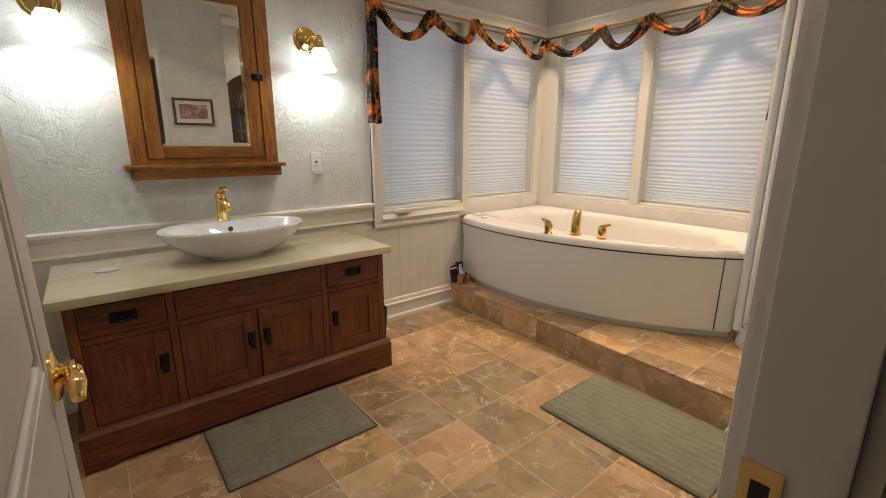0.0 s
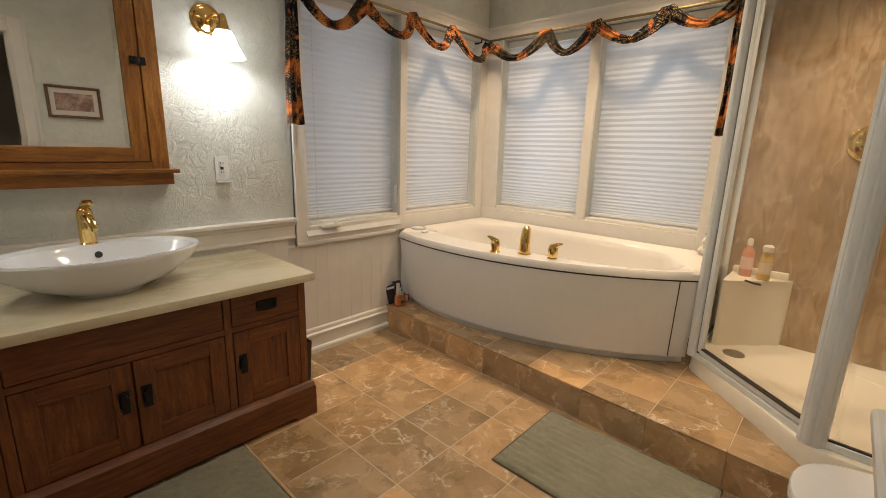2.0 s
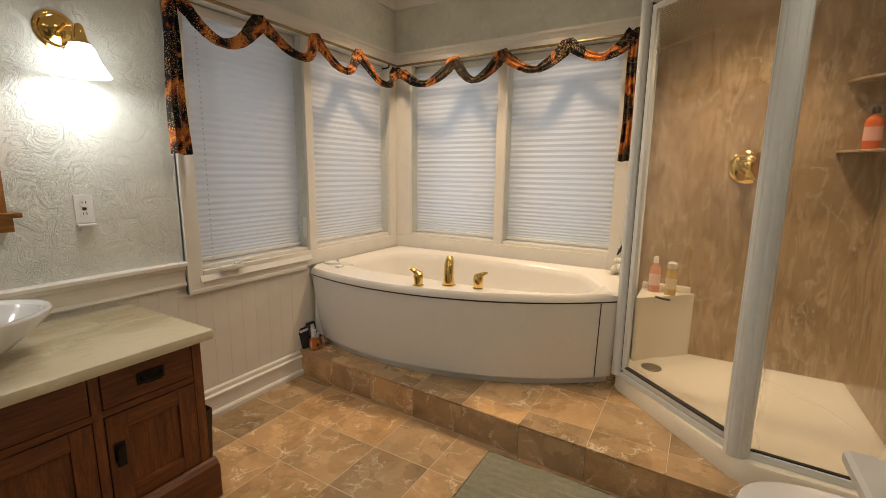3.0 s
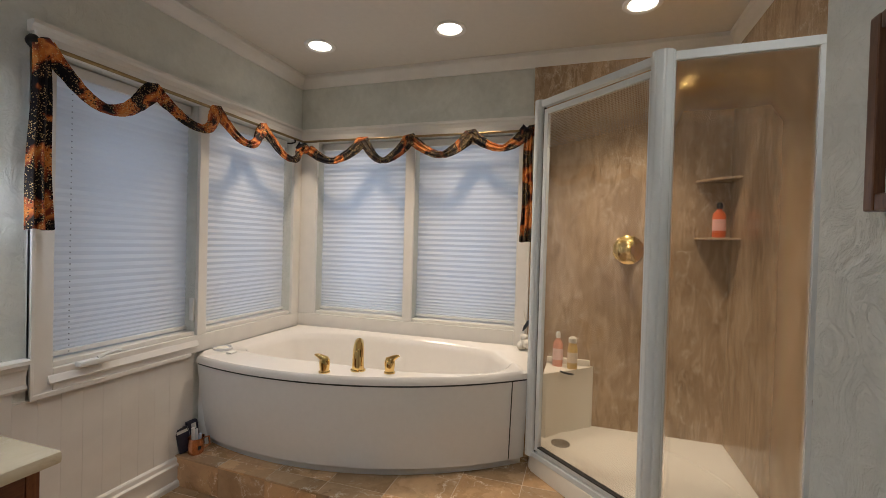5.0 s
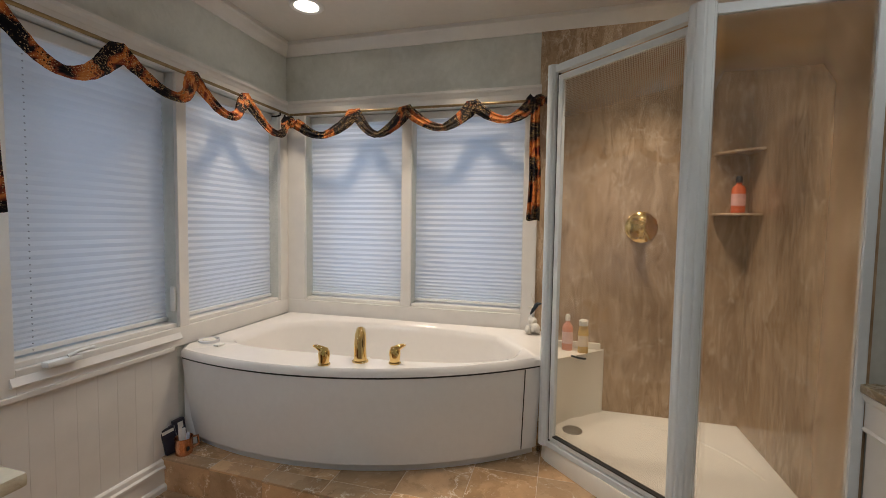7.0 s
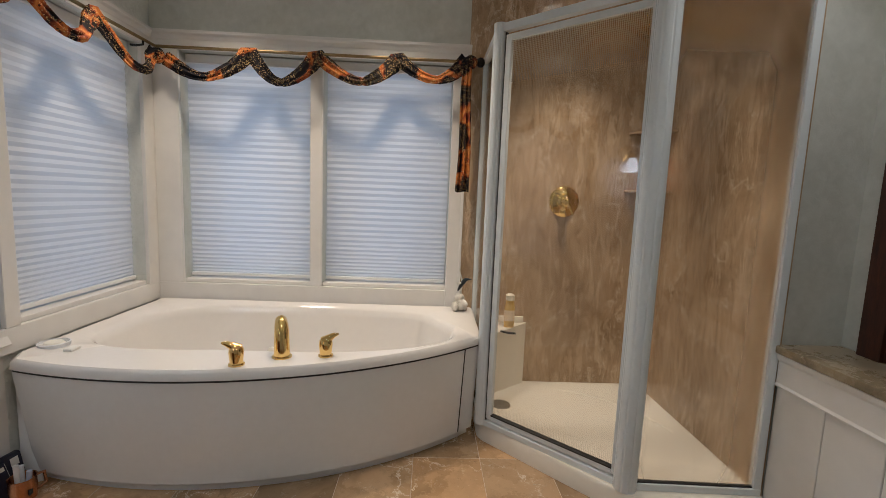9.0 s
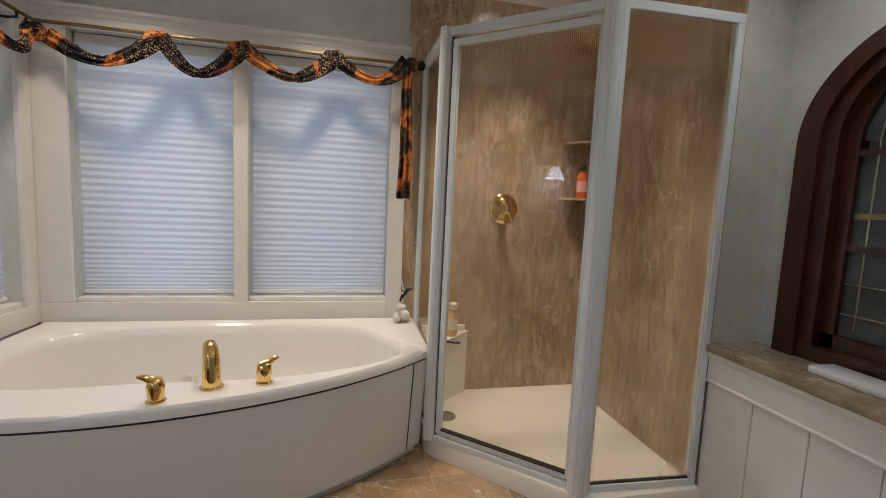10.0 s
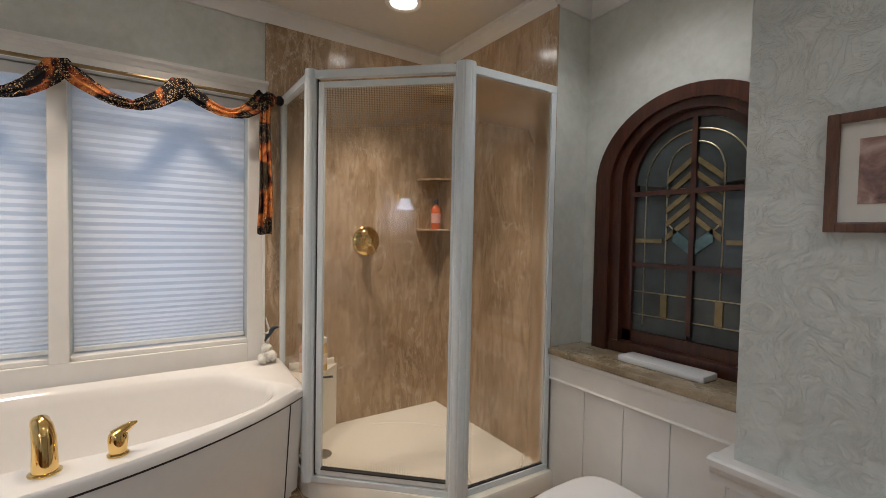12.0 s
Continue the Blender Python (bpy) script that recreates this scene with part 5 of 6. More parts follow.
c = SC.mix(SC.mix(1.0, dots(130, 0.32), SC.ramp(SC.noise(sv, 16, 2), [(0.40, (0, 0, 0)), (0.50, (1, 1, 1))]), "MULTIPLY"), c, (0.66, 0.46, 0.20))
SC.colour(c).surf(0.7, 0.0, Specular_IOR_Level=0.15)
SC.bump(SC.noise(sv, 90, 3), 0.2, 0.002)
SCARF = SC.mat
swag = thing("scarf_swag", (3.1, 2.5, RZ), "orange and black batik scarf wound along the curtain rod", "curtain swag")


def scallops(keys, at, seed):
    """A pleated cloth wound over the rod: keys of (run, height of its lower edge, whether it lies over the rod)."""
    bm = B()
    loops = []
    NS, NC = 16, 20
    rs = random.Random(seed)
    for (u0, z0, up0), (u1, z1, up1) in zip(keys, keys[1:]):
        for i in range(NS + (1 if (u1, z1, up1) == keys[-1] else 0)):
            t = i / NS
            k = 0.5 - 0.5 * math.cos(math.pi * t)
            kz = math.sin(math.pi / 2 * t) if up0 else 1 - math.cos(math.pi / 2 * t)
            u = u0 + (u1 - u0) * t
            z = z0 + (z1 - z0) * kz
            high = (1 - t) if up0 else t
            slope = (z1 - z0) / max(abs(u1 - u0), 0.02) * (math.cos(math.pi / 2 * t) if up0 else math.sin(math.pi / 2 * t)) * 1.4
            sgn = 1 if u1 > u0 else -1
            l = math.hypot(1, slope)
            nu, nz = -slope / l * sgn, 1 / l
            w = (0.019 + 0.017 * high if up0 else 0.019 + 0.026 * high) + 0.003 * rs.random()
            front = 0.030 + 0.012 * math.sin(2 * math.pi * high) if not up0 else 0.030 - 0.02 * high
            ring = []
            for q in range(NC):
                a = 2 * math.pi * q / NC
                r = 1 + 0.14 * math.sin(a * 5 + u * 9)
                du, dd = w * math.cos(a) * r, 0.009 * math.sin(a) * r + 0.005 * math.sin(math.cos(a) * 7 + u * 14)
                ring.append(bm.verts.new(at(u + nu * du, front * (1 if high < 0.75 else 0.7) + dd, z + 0.018 + nz * du)))
            loops.append(ring)
    for a, b in zip(loops, loops[1:]):
        for q in range(NC):
            bm.faces.new((a[q], a[(q + 1) % NC], b[(q + 1) % NC], b[q]))
    bm.faces.new(loops[0][::-1])
    bm.faces.new(loops[-1])
    return bm


north = [(1.475, 2.105, True), (1.71, 1.925, False), (1.93, 2.095, True), (2.205, 1.965, False), (2.325, 2.105, True), (2.56, 1.962, False), (2.71, 2.105, True), (2.995, 1.945, False), (3.12, 2.06, True)]
part("scarf", scallops(north, lambda u, d, z: (u, RY - d, z), 3), SCARF, swag, smooth=True)
east = [(2.53, 2.05, True), (2.30, 1.952, False), (2.075, 2.10, True), (1.895, 1.945, False), (1.71, 2.10, True), (1.46, 1.968, False), (1.265, 2.11, True), (1.05, 1.998, False), (0.885, 2.11, True)]
part("scarf", scallops(east, lambda u, d, z: (RX - d, u, z), 4), SCARF, swag, smooth=True)


def knot(x, y, z, s):
    bm = B()
    for k in range(3):
        ax = Euler((k * 1.1, k * 0.8 + 0.3, k * 0.9)).to_matrix()
        ring = [Vector((x, y, z)) + ax @ Vector((math.cos(t) * 0.030 * s, math.sin(t) * 0.030 * s, 0.006 * math.sin(2 * t))) for t in [2 * math.pi * i / 18 for i in range(19)]]
        tube(bm, ring, 0.017 * s, 10, 0.8)
    return bm


part("knot", knot(RX - 0.02, 2.565, RZ - 0.055, 0.95), SCARF, swag, smooth=True)
part("knot", knot(RX - 0.012, 0.868, RZ - 0.005, 0.85), SCARF, swag, smooth=True)
part("knot", knot(1.475, RY - 0.012, RZ - 0.01, 0.85), SCARF, swag, smooth=True)


def tail(at, u, half0, half1, z0, z1):
    """A hanging pleated end, a little wider at the foot."""
    bm = B()
    rows = []
    NC = 24
    for j in range(25):
        t = j / 24
        h = half0 + (half1 - half0) * t
        row = []
        for q in range(NC):
            a = 2 * math.pi * q / NC
            du = h * math.cos(a)
            dd = 0.014 * math.sin(a) + 0.010 * math.sin(du / h * 8 + 1.0) * (0.5 + t)
            row.append(bm.verts.new(at(u + du + 0.004 * math.sin(t * 7), 0.02 + dd, z0 + (z1 - z0) * t + 0.004 * math.cos(a * 3) * t)))
        rows.append(row)
    for a, b in zip(rows, rows[1:]):
        for q in range(NC):
            bm.faces.new((a[q], a[(q + 1) % NC], b[(q + 1) % NC], b[q]))
    bm.faces.new(rows[0][::-1])
    bm.faces.new(rows[-1])
    return bm


part("tail", tail(lambda u, d, z: (u, RY - d, z), 1.455, 0.028, 0.046, RZ - 0.01, 1.40), SCARF, swag, "long dark hanging scarf end", smooth=True)
part("tail", tail(lambda u, d, z: (RX - d, u, z), 0.885, 0.026, 0.040, RZ - 0.01, 1.41), SCARF, swag, "long dark hanging scarf end", smooth=True)

# ---- casement crank, sash lock ----
crank = thing("window_crank", (1.72, NY - 0.02, 0.80), "white folding casement crank on the window sill", "window crank")
bm = box(B(), 1.64, NY - 0.062, 0.800, 1.77, NY - 0.022, 0.824, bevel=0.008)
part("cover", bm, PLASTIC, crank, smooth=True)
part("handle", tube(B(), [(1.72, NY - 0.05, 0.826), (1.76, NY - 0.055, 0.838), (1.80, NY - 0.06, 0.842), (1.815, NY - 0.06, 0.838)], [0.009, 0.007, 0.006, 0.009], 8), PLASTIC, crank, smooth=True)
lock = thing("sash_lock", (W1[1] - 0.01, NY + 0.03, 0.95), "small white sash lock lever on the window", "window lock")
part("lever", box(B(), W1[1] - 0.012, NY + 0.0, 0.90, W1[1] - 0.001, NY + 0.03, 1.03, bevel=0.004), PLASTIC, lock, smooth=True)
for cxx, axis in ((1.66, "x"), (1.03, "y")):
    cord = thing("shade_cord", (cxx, NY, 1.3) if axis == "x" else (EX, cxx, 1.5), "thin white beaded shade cord", "cord")
    bm = B()
    for k in range(46 if axis == "x" else 14):
        z = 2.03 - k * 0.026
        p = (cxx, NY + 0.045, z) if axis == "x" else (EX + 0.045, cxx, z)
        bmesh.ops.create_icosphere(bm, subdivisions=1, radius=0.0035, matrix=Matrix.Translation(p))
    part("beads", bm, plain("cord_bead", (0.45, 0.45, 0.45) if axis == "x" else (0.9, 0.9, 0.9), 0.4), cord)

# ---- outlet ----
ot = thing("wall_outlet", (1.092, NY, 1.16), "white duplex wall outlet on the plaster", "wall outlet")
part("cover_plate", box(B(), 1.059, NY - 0.006, 1.105, 1.125, NY, 1.22, bevel=0.002), PLASTIC, ot)
for z in (1.140, 1.186):
    part("socket", lathe(B(), [(0.0155, 0), (0.0155, 0.003), (0.0, 0.003)], pose(1.092, NY - 0.006, z, 90, 0, 0), 20), PLASTIC, ot)
    for dx in (-0.006, 0.006):
        part("slot", one(1.092 + dx - 0.0012, NY - 0.0105, z - 0.001, 1.092 + dx + 0.0012, NY - 0.0088, z + 0.008), GASKET_AND_GAP, ot)
part("test_button", one(1.085, NY - 0.0085, 1.157, 1.099, NY - 0.0055, 1.169), GASKET_AND_GAP, ot)
part("lower_shelf", box(B(), 1.059, NY - 0.022, 1.092, 1.125, NY, 1.1, bevel=0.002), PLASTIC, ot)

# ---- framed pictures on the south wall ----
PAPER = plain("mount_board", (0.70, 0.67, 0.60), 0.8, vary=0.03)
PRINT = Nodes("faded_print")
pv = PRINT.place()
PRINT.colour(PRINT.ramp(PRINT.noise(pv, 16, 5, 0.6, 0.6), [(0.3, (0.10, 0.07, 0.065)), (0.48, (0.32, 0.19, 0.16)), (0.6, (0.50, 0.36, 0.30)), (0.75, (0.58, 0.48, 0.42))])).surf(0.6)
PRINT = PRINT.mat
WALNUT = wood("walnut_frame", (0.05, 0.018, 0.007), (0.12, 0.045, 0.016), (0.2, 0.085, 0.03), along=(9, 9, 1))


def picture(x0, x1, z0, z1, y):
    p = thing("framed_picture", ((x0 + x1) / 2, y, z0), "small faded print in a walnut frame on the plaster wall", "picture")
    f = 0.021
    part("frame_side", box(B(), x0, y, z0, x0 + f, y + 0.022, z1, bevel=0.003), WALNUT, p)
    part("frame_side", box(B(), x1 - f, y, z0, x1, y + 0.022, z1, bevel=0.003), WALNUT, p)
    part("frame_rail", box(B(), x0 + f, y, z0, x1 - f, y + 0.021, z0 + f, bevel=0.003), WALNUT, p)
    part("frame_rail", box(B(), x0 + f, y, z1 - f, x1 - f, y + 0.021, z1, bevel=0.003), WALNUT, p)
    part("mount", one(x0 + f, y + 0.001, z0 + f, x1 - f, y + 0.010, z1 - f), PAPER, p)
    part("print", one(x0 + 0.052, y + 0.0102, z0 + 0.058, x1 - 0.052, y + 0.0115, z1 - 0.056), PRINT, p)


picture(0.665, 1.012, 1.446, 1.694, PY)

# ---- inside the shower ----
sw = EX - 0.012
valve = thing("shower_valve", (sw, 0.266, 1.378), "round polished brass shower valve on the marble", "shower valve")
part("plate", lathe(B(), [(0.090, 0), (0.090, 0.004), (0.084, 0.009), (0.070, 0.016), (0.055, 0.021), (0.048, 0.023), (0.046, 0.030), (0.040, 0.034), (0.0, 0.034)], pose(sw, 0.266, 1.378, 0, -90, 0), 40), BRASS, valve, smooth=True)
part("knob", lathe(B(), [(0.026, 0.032), (0.020, 0.040), (0.022, 0.052), (0.030, 0.058), (0.030, 0.070), (0.020, 0.080), (0.0, 0.084)], pose(sw, 0.266, 1.378, 0, -90, 0), 24), BRASS, valve, smooth=True)
part("lever", tube(B(), [(sw - 0.068, 0.266, 1.373), (sw - 0.076, 0.250, 1.347), (sw - 0.074, 0.240, 1.325), (sw - 0.080, 0.232, 1.307)], [0.012, 0.009, 0.007, 0.010], 10), BRASS, valve, smooth=True)
head = thing("overhead_shower", (2.76, SY, 2.2), "brass shower arm with a broad rain head", "shower head")
ys = SY + 0.012
part("flange", lathe(B(), [(0.032, 0), (0.03, 0.006), (0.014, 0.012), (0.0, 0.012)], pose(2.71, ys, 2.185, -90, 0, 0), 24), BRASS, head, smooth=True)
part("arm", tube(B(), [(2.71, ys, 2.185), (2.72, ys + 0.06, 2.195), (2.738, ys + 0.16, 2.24), (2.758, 0.0, 2.262), (2.766, 0.028, 2.245), (2.767, 0.03, 2.215)], 0.009, 10), BRASS, head, smooth=True)
part("rose", lathe(B(), [(0.0, 0.03), (0.018, 0.028), (0.03, 0.016), (0.092, 0.006), (0.096, 0.0), (0.09, -0.004), (0.0, -0.004)], pose(2.767, 0.03, 2.190), 36), BRASS, head, smooth=True)
bm = B()
for r in range(1, 7):
    for i in range(6 * r):
        a = 2 * math.pi * i / (6 * r)
        lathe(bm, [(0.0028, 0.0), (0.002, -0.003), (0.0, -0.003)], pose(2.767 + 0.0135 * r * math.cos(a), 0.03 + 0.0135 * r * math.sin(a), 2.186), 5)
tagged(part("nozzles", bm, GASKET_AND_GAP, head, "dark rubber nozzles"), kind="stuff")


def corner_shelf(z):
    s = thing("corner_shelf", (EX - 0.1, SY + 0.1, z - 0.014), "brown marble corner shelf in the shower", "shelf", "shower shelves")
    x1, y0 = EX - 0.0125, SY + 0.0125
    pts = [(x1, y0), (x1, y0 + 0.185), (x1 - 0.05, y0 + 0.178), (x1 - 0.13, y0 + 0.12), (x1 - 0.19, y0 + 0.04), (x1 - 0.20, y0)]
    bm = prism(B(), pts, z - 0.014, z)
    bmesh.ops.bevel(bm, geom=bm.edges[:], offset=0.003, segments=1, affect="EDGES")
    part("slab", bm, SLAB, s)


corner_shelf(1.462)
corner_shelf(1.797)


def bottle(x, y, z, r, h, colour, cap, label, squash=0.6, neck=0.4):
    b = thing("shampoo_bottle", (x, y, z), label, "bottle")
    m = Matrix.Translation((x, y, z))
    part("body", lathe(B(), [(r * 0.9, 0), (r, 0.006), (r, h * 0.62), (r * 0.85, h * 0.7), (r * neck, h * 0.78), (r * neck, h * 0.82), (0, h * 0.82)], m, 24, (squash, 1)), plain("bottle_" + label.split()[0], colour, 0.22, vary=0.05), b, smooth=True)
    part("cap", lathe(B(), [(r * neck * 1.15, h * 0.82), (r * neck * 1.15, h * 0.96), (r * neck * 0.7, h), (0, h)], m, 20), plain("cap_" + label.split()[0], cap, 0.3), b, smooth=True)
    part("paper_label", lathe(B(), [(r * 1.012, h * 0.2), (r * 1.012, h * 0.52)], m, 24, (squash, 1)), plain("label_" + label.split()[0], tuple(min(1, q * 0.6 + 0.35) for q in colour), 0.5), b)


bottle(3.155, -0.20, 1.462, 0.034, 0.20, (0.75, 0.16, 0.05), (0.03, 0.03, 0.03), "orange liquid soap bottle on the corner shelf")
bottle(3.13, 0.575, 0.63, 0.030, 0.20, (0.72, 0.48, 0.16), (0.7, 0.66, 0.55), "amber shampoo bottle on the shower seat", 0.7, 0.75)
bottle(3.16, 0.665, 0.63, 0.031, 0.22, (0.75, 0.34, 0.22), (0.75, 0.7, 0.6), "pink lotion bottle on the shower seat", 0.7)
razor = thing("razor", (3.0, 0.60, 0.63), "small razor lying on the shower seat", "razor")
part("handle", tube(B(), [(3.02, 0.64, 0.637), (2.99, 0.60, 0.637), (2.975, 0.565, 0.64)], 0.006, 8), GASKET_AND_GAP, razor, smooth=True)

# ---- small things round the tub ----
DECK = RIM + 0.016
CORAL = plain("white_coral", (0.72, 0.69, 0.62), 0.8, vary=0.15, scale=60, bump=0.4)
bird = thing("coral_ornament", (3.14, 0.872, DECK), "white coral ornament with a small dark bird", "ornament")
bm = B()
rs = random.Random(5)
for k in range(14):
    a, q = rs.random() * 6.28, rs.random()
    rr = 0.016 + 0.014 * rs.random()
    p = (3.14 + 0.032 * q * math.cos(a), 0.868 + 0.030 * q * math.sin(a), DECK + rr * 0.9 + 0.075 * (1 - q) * rs.random())
    r = bmesh.ops.create_icosphere(bm, subdivisions=2, radius=rr, matrix=Matrix.Translation(p))
    for v in r["verts"]:
        v.co += Vector((1, 1, 1)) * 0.006 * noise.noise(v.co * 60)
part("coral_base", bm, CORAL, bird, smooth=True)
part("branch", tube(B(), [(3.14, 0.872, DECK + 0.07), (3.135, 0.868, DECK + 0.13), (3.14, 0.86, DECK + 0.17), (3.135, 0.872, DECK + 0.21), (3.13, 0.882, DECK + 0.25)], [0.009, 0.007, 0.006, 0.005, 0.003], 8), CORAL, bird, smooth=True)
bm = B()
tube(bm, [(3.135, 0.885, DECK + 0.12), (3.13, 0.87, DECK + 0.15), (3.125, 0.852, DECK + 0.178), (3.122, 0.842, DECK + 0.19), (3.12, 0.828, DECK + 0.192), (3.118, 0.808, DECK + 0.193)], [0.004, 0.011, 0.013, 0.011, 0.006, 0.001], 10)
part("bird", bm, plain("bird_glaze", (0.02, 0.03, 0.04), 0.3), bird, "small dark bird", smooth=True)
part("wing", tube(B(), [(3.13, 0.862, DECK + 0.17), (3.12, 0.88, DECK + 0.165), (3.115, 0.905, DECK + 0.172)], [0.008, 0.005, 0.001], 8), CORAL, bird, smooth=True)

soap = thing("soap_dish", (2.40, 2.575, RIM), "white round soap dish on the tub rim", "soap dish")
part("dish", lathe(B(), [(0.045, 0), (0.052, 0.004), (0.055, 0.026), (0.05, 0.028), (0.046, 0.012), (0.0, 0.01)], pose(2.40, 2.575, RIM), 32), PORCELAIN, soap, smooth=True)
part("soap", lathe(B(), [(0.0, 0.03), (0.03, 0.028), (0.036, 0.02), (0.034, 0.011), (0.0, 0.01)], pose(2.40, 2.575, RIM), 24), plain("soap", (0.8, 0.78, 0.7), 0.5), soap, smooth=True)
soap2 = thing("soap_bar", (2.385, 2.49, RIM), "small white soap bar on the tub rim", "soap")
part("bar", box(B(), 2.36, 2.475, RIM, 2.41, 2.51, RIM + 0.012, bevel=0.005), plain("soap_bar", (0.8, 0.79, 0.74), 0.5), soap2, smooth=True)

COPPER = plain("copper", (0.62, 0.30, 0.16), 0.25, 1.0, vary=0.12)
GX, GY = 2.226, 2.578
mug = thing("copper_mug", (GX, GY, STEP), "copper mug with bath things on the tiled step", "mug")
part("cup", lathe(B(), [(0.034, 0), (0.040, 0.006), (0.043, 0.045), (0.042, 0.088), (0.044, 0.091), (0.040, 0.089), (0.037, 0.008), (0.0, 0.006)], pose(GX, GY, STEP), 28), COPPER, mug, smooth=True)
part("handle", tube(B(), [(GX + 0.036, GY - 0.018, STEP + 0.078), (GX + 0.062, GY - 0.028, STEP + 0.074), (GX + 0.066, GY - 0.030, STEP + 0.03), (GX + 0.038, GY - 0.02, STEP + 0.018)], 0.006, 8), COPPER, mug, smooth=True)
part("emblem", one(GX - 0.022, GY - 0.0425, STEP + 0.030, GX - 0.006, GY - 0.0395, STEP + 0.050), GASKET_AND_GAP, mug)
for k, (dx, dy, h, c) in enumerate(((-0.014, 0.0, 0.150, (0.75, 0.74, 0.72)), (0.012, 0.012, 0.125, (0.8, 0.8, 0.8)), (0.004, -0.014, 0.112, (0.5, 0.55, 0.68)))):
    t_ = thing("tube", (GX + dx, GY + dy, STEP + 0.01), "slim cosmetic tube standing in the copper mug", "cosmetics")
    part("tube_body", tube(B(), [(GX + dx, GY + dy, STEP + 0.01), (GX + dx * 1.6, GY + dy * 1.6, STEP + h)], [0.010, 0.009], 12), plain("tube_paint", c, 0.3), t_, smooth=True)
NAVY = plain("navy_box", (0.018, 0.018, 0.035), 0.45, vary=0.3)
bk = thing("book", (2.215, 2.640, STEP), "small dark navy book leaning against the wall", "book")
mbk = pose(2.213, 2.634, STEP + 0.007, -8, -11, -22)
part("cover", box(B(), -0.034, -0.012, 0.0, 0.034, 0.012, 0.135, bevel=0.002, m=mbk), NAVY, bk)
part("page_block", box(B(), -0.032, -0.009, 0.004, 0.0355, 0.009, 0.132, m=mbk), PAPER, bk)
part("title_band", box(B(), -0.028, -0.0138, 0.108, 0.028, -0.0118, 0.124, m=mbk), PAPER, bk, "pale band of small lettering")
cs = thing("toiletry_case", (2.262, 2.640, STEP), "upright black toiletry case behind the copper mug", "case")
mcs = pose(2.268, 2.630, STEP, -5, -6, -15)
part("shell", box(B(), -0.030, -0.014, 0.002, 0.030, 0.014, 0.165, bevel=0.008, m=mcs), NAVY, cs, smooth=True)
part("label_strip", box(B(), -0.010, -0.0155, 0.118, 0.016, -0.0138, 0.150, m=mcs), PAPER, cs, "pale paper strip")

# jets and overflow of the tub
JET = plain("jet_plastic", (0.72, 0.68, 0.6), 0.3)
for x, y, z, m in (((2.84, 2.50, 0.47, pose(2.84, 2.505, 0.47, 90, 0, 0)), (3.12, 1.957, 0.44, pose(3.125, 1.957, 0.44, 0, -90, 0)))):
    part("jet", lathe(B(), [(0.028, -0.012), (0.028, 0.006), (0.02, 0.012), (0.012, 0.008), (0.0, 0.008)], m, 20), JET, tub, smooth=True)
part("overflow_plate", lathe(B(), [(1.0, 0), (0.9, 0.004), (0.0, 0.004)], Matrix.Translation((3.172, 1.377, RIM - 0.012)) @ Matrix.Rotation(-0.9, 4, "Y") @ Matrix.Diagonal((0.016, 0.03, 1, 1)), 20), JET, tub)

# waste basket beside the vanity
basket = thing("waste_basket", (1.262, 2.40, 0), "small dark metal waste basket beside the vanity", "waste basket")
bx = plain("basket_bronze", (0.035, 0.02, 0.015), 0.45, 0.3, vary=0.2)
bm = B()
rows = []
for k, z in ((0.8, 0.0), (0.9, 0.15), (1.0, 0.29), (0.97, 0.29), (0.86, 0.1), (0.76, 0.01)):
    rows.append([bm.verts.new((1.268 + 0.042 * k * sx, 2.34 + 0.10 * k * sy, z)) for sx, sy in ((-1, -1), (0, -1.06), (1, -1), (1.06, 0), (1, 1), (0, 1.06), (-1, 1), (-1.0, 0))])
for a, b in zip(rows, rows[1:]):
    for i in range(8):
        bm.faces.new((a[i], a[(i + 1) % 8], b[(i + 1) % 8], b[i]))
bm.faces.new(rows[0][::-1])
bm.faces.new(rows[-1])
part("bin", bm, bx, basket)
# ---- tiles: floor, step treads, step risers ----
PITCH, JX, JY = 0.3115, 1.178, 1.415


def tile(parent, poly, z0, z1, name="tile"):
    """One bevelled tile of a plan polygon."""
    bm = B()
    c = (sum(p[0] for p in poly) / len(poly), sum(p[1] for p in poly) / len(poly))
    inn = [(p[0] + (c[0] - p[0]) * 0.016, p[1] + (c[1] - p[1]) * 0.016) for p in poly]
    lo = [bm.verts.new((x, y, z0)) for x, y in poly]
    mid = [bm.verts.new((x, y, z1 - 0.0015)) for x, y in poly]
    hi = [bm.verts.new((x, y, z1)) for x, y in inn]
    k = len(poly)
    for a, b in ((lo, mid), (mid, hi)):
        for i in range(k):
            bm.faces.new((a[i], a[(i + 1) % k], b[(i + 1) % k], b[i]))
    bm.faces.new(hi)
    return part(name, bm, TILE, parent)


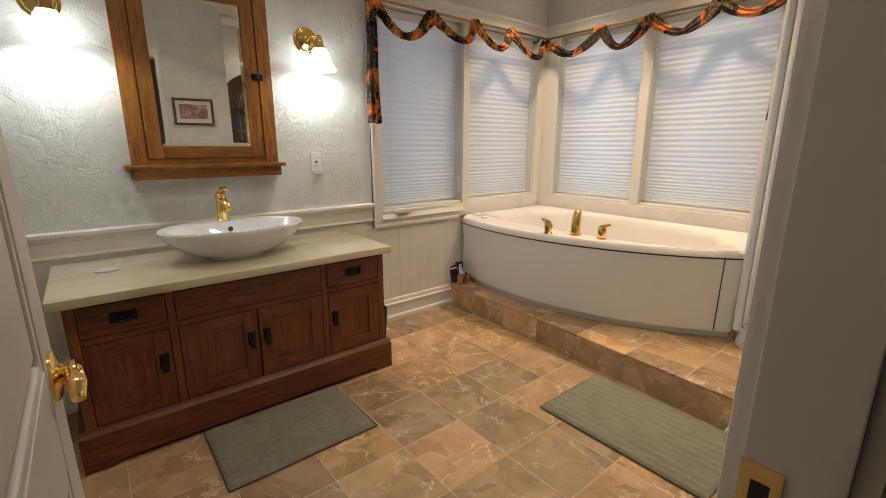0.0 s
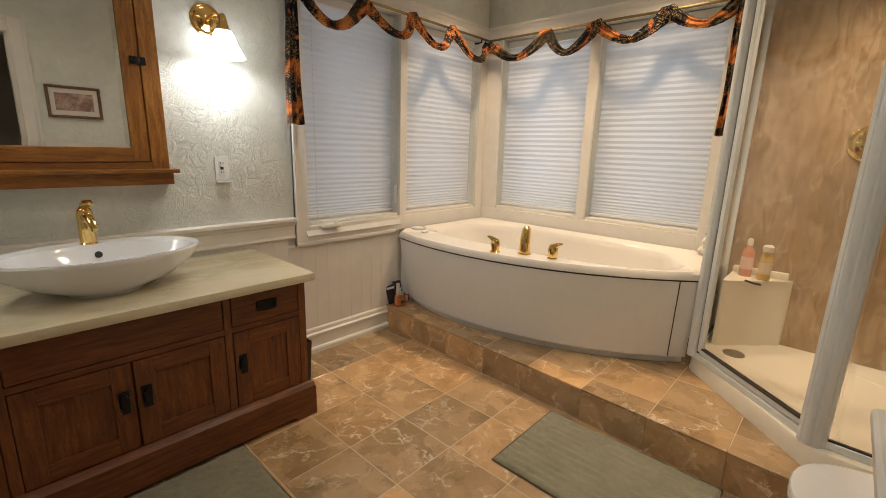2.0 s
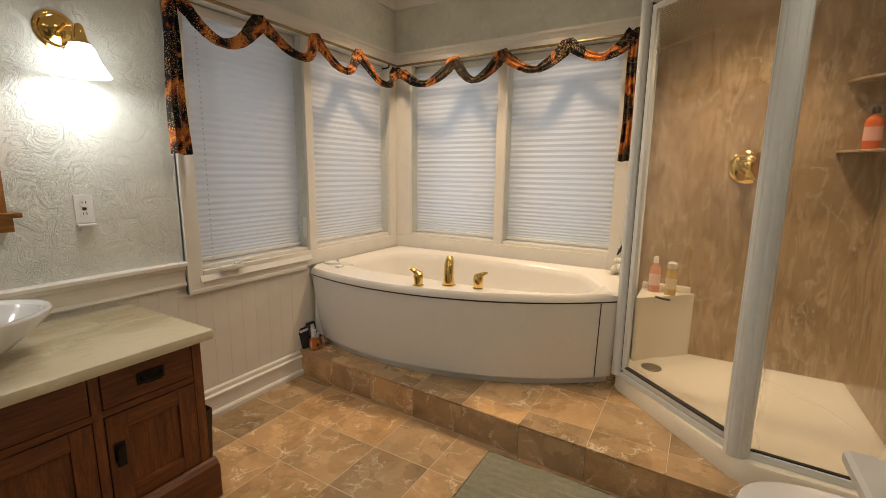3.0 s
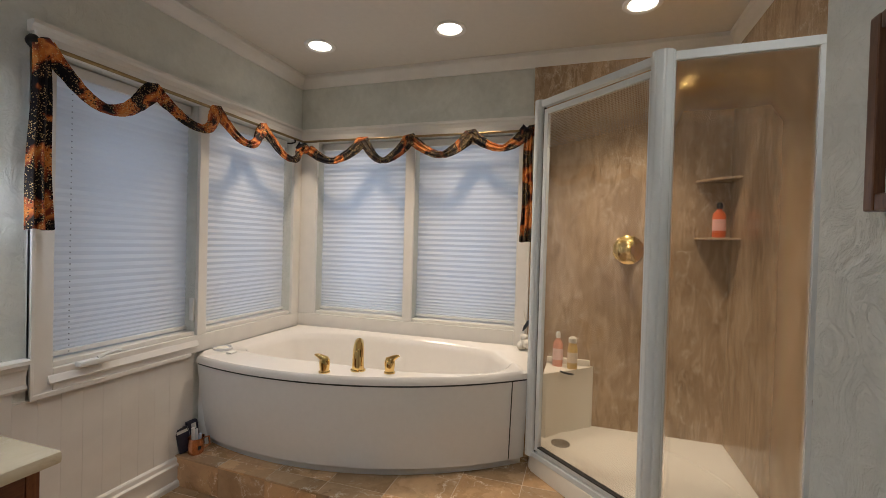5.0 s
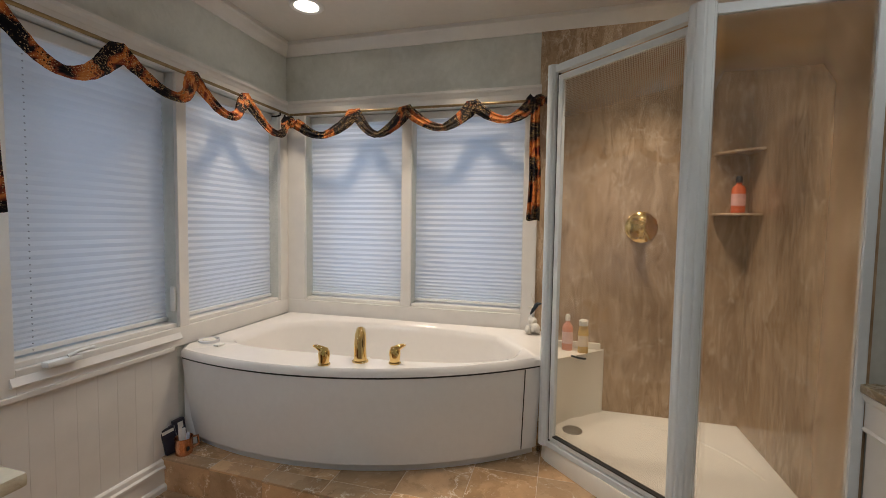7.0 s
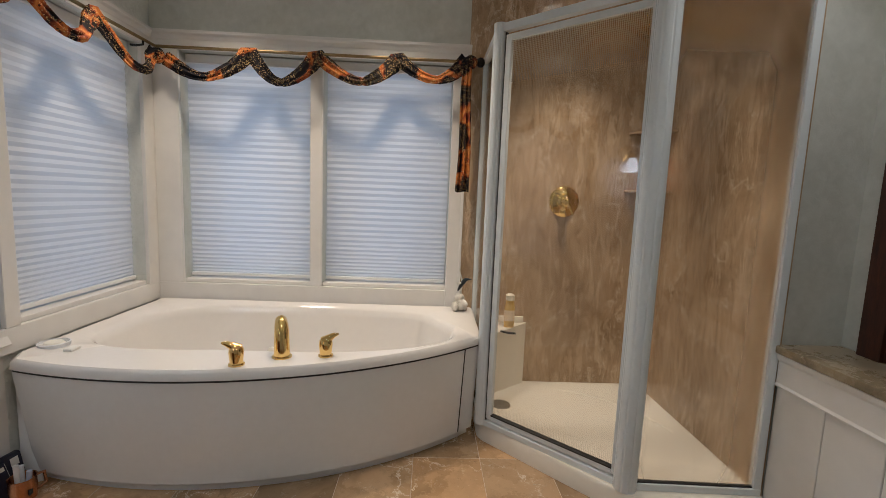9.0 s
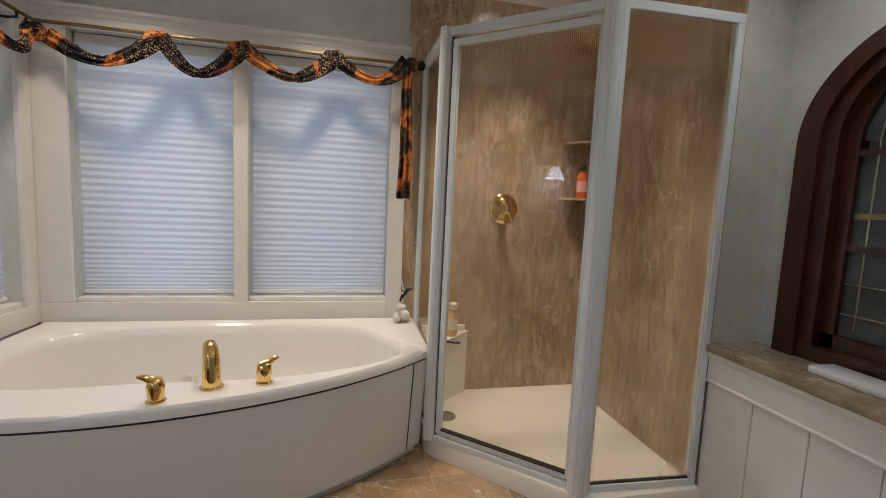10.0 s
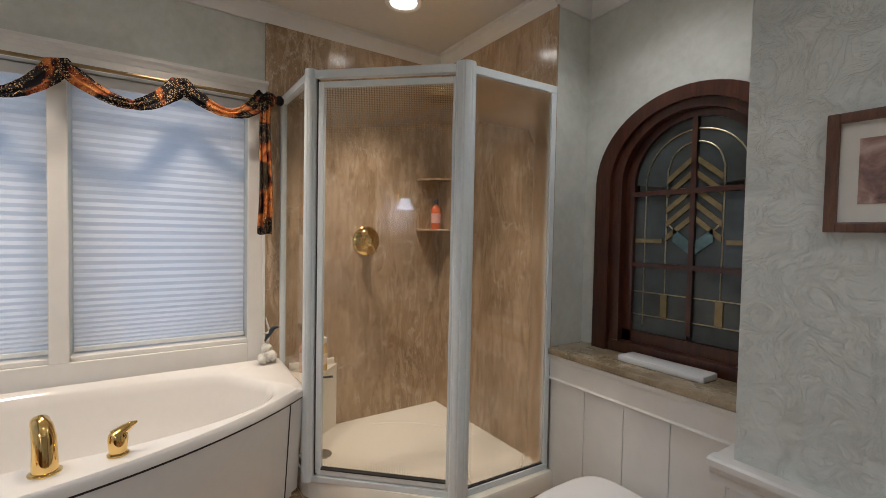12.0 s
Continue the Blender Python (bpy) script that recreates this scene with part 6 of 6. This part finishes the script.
floor_ob = bpy.data.objects["floor"]
gap = 0.0009
shared = None
for i in range(-9, 4):
    for j in range(-11, 5):
        x0, y0 = JX + i * PITCH + gap, JY + j * PITCH + gap
        x1, y1 = x0 + PITCH - 2 * gap, y0 + PITCH - 2 * gap
        if x0 > 2.18 or x0 < -1.42 or y0 < -1.7 or y0 > NY - 0.02 or (y0 > PY and x1 < WEST):
            continue
        if shared is None:
            ob = tile(floor_ob, [(0, 0), (x1 - x0, 0), (x1 - x0, y1 - y0), (0, y1 - y0)], -0.006, 0.0)
            shared = ob.data
            ob.location = (x0, y0, 0)
        else:
            ob = new("tile", shared)
            ob.parent = floor_ob
            ob.location = (x0, y0, 0)
step_ob = bpy.data.objects["step_core"]
SL = math.hypot(SB[0] - SA[0], SB[1] - SA[1])
for i in range(2, 6):
    for j in range(-6, 5):
        x0, y0 = JX + i * PITCH + gap + 0.12, JY + j * PITCH + gap
        poly = [(x0, y0), (x0 + PITCH - 2 * gap, y0), (x0 + PITCH - 2 * gap, y0 + PITCH - 2 * gap), (x0, y0 + PITCH - 2 * gap)]
        if y0 + PITCH > NY:
            poly = [(x, min(y, NY - 0.001)) for x, y in poly]
        poly = [(x, max(y, SY + 0.001)) for x, y in poly]
        if max(p[1] for p in poly) - min(p[1] for p in poly) < 0.02:
            continue
        poly = clip(poly, SA, SB)
        if len(poly) >= 3 and max(p[0] for p in poly) - min(p[0] for p in poly) > 0.01:
            tile(step_ob, poly, STEP - 0.0102, STEP)
for j in range(-6, 5):
    y0, y1 = JY + j * PITCH + gap, JY + (j + 1) * PITCH - gap
    y0, y1 = max(y0, SY + 0.001), min(y1, NY - 0.001)
    if y1 - y0 < 0.02:
        continue
    xa = lambda y: SA[0] + (SB[0] - SA[0]) * (SA[1] - y) / (SA[1] - SB[1])
    bm = prism(B(), [(xa(y0) + 0.002, y0), (xa(y1) + 0.002, y1), (xa(y1) + 0.0118, y1), (xa(y0) + 0.0118, y0)][::-1], 0.0005, STEP - 0.0108)
    part("riser_tile", bm, TILE, step_ob)
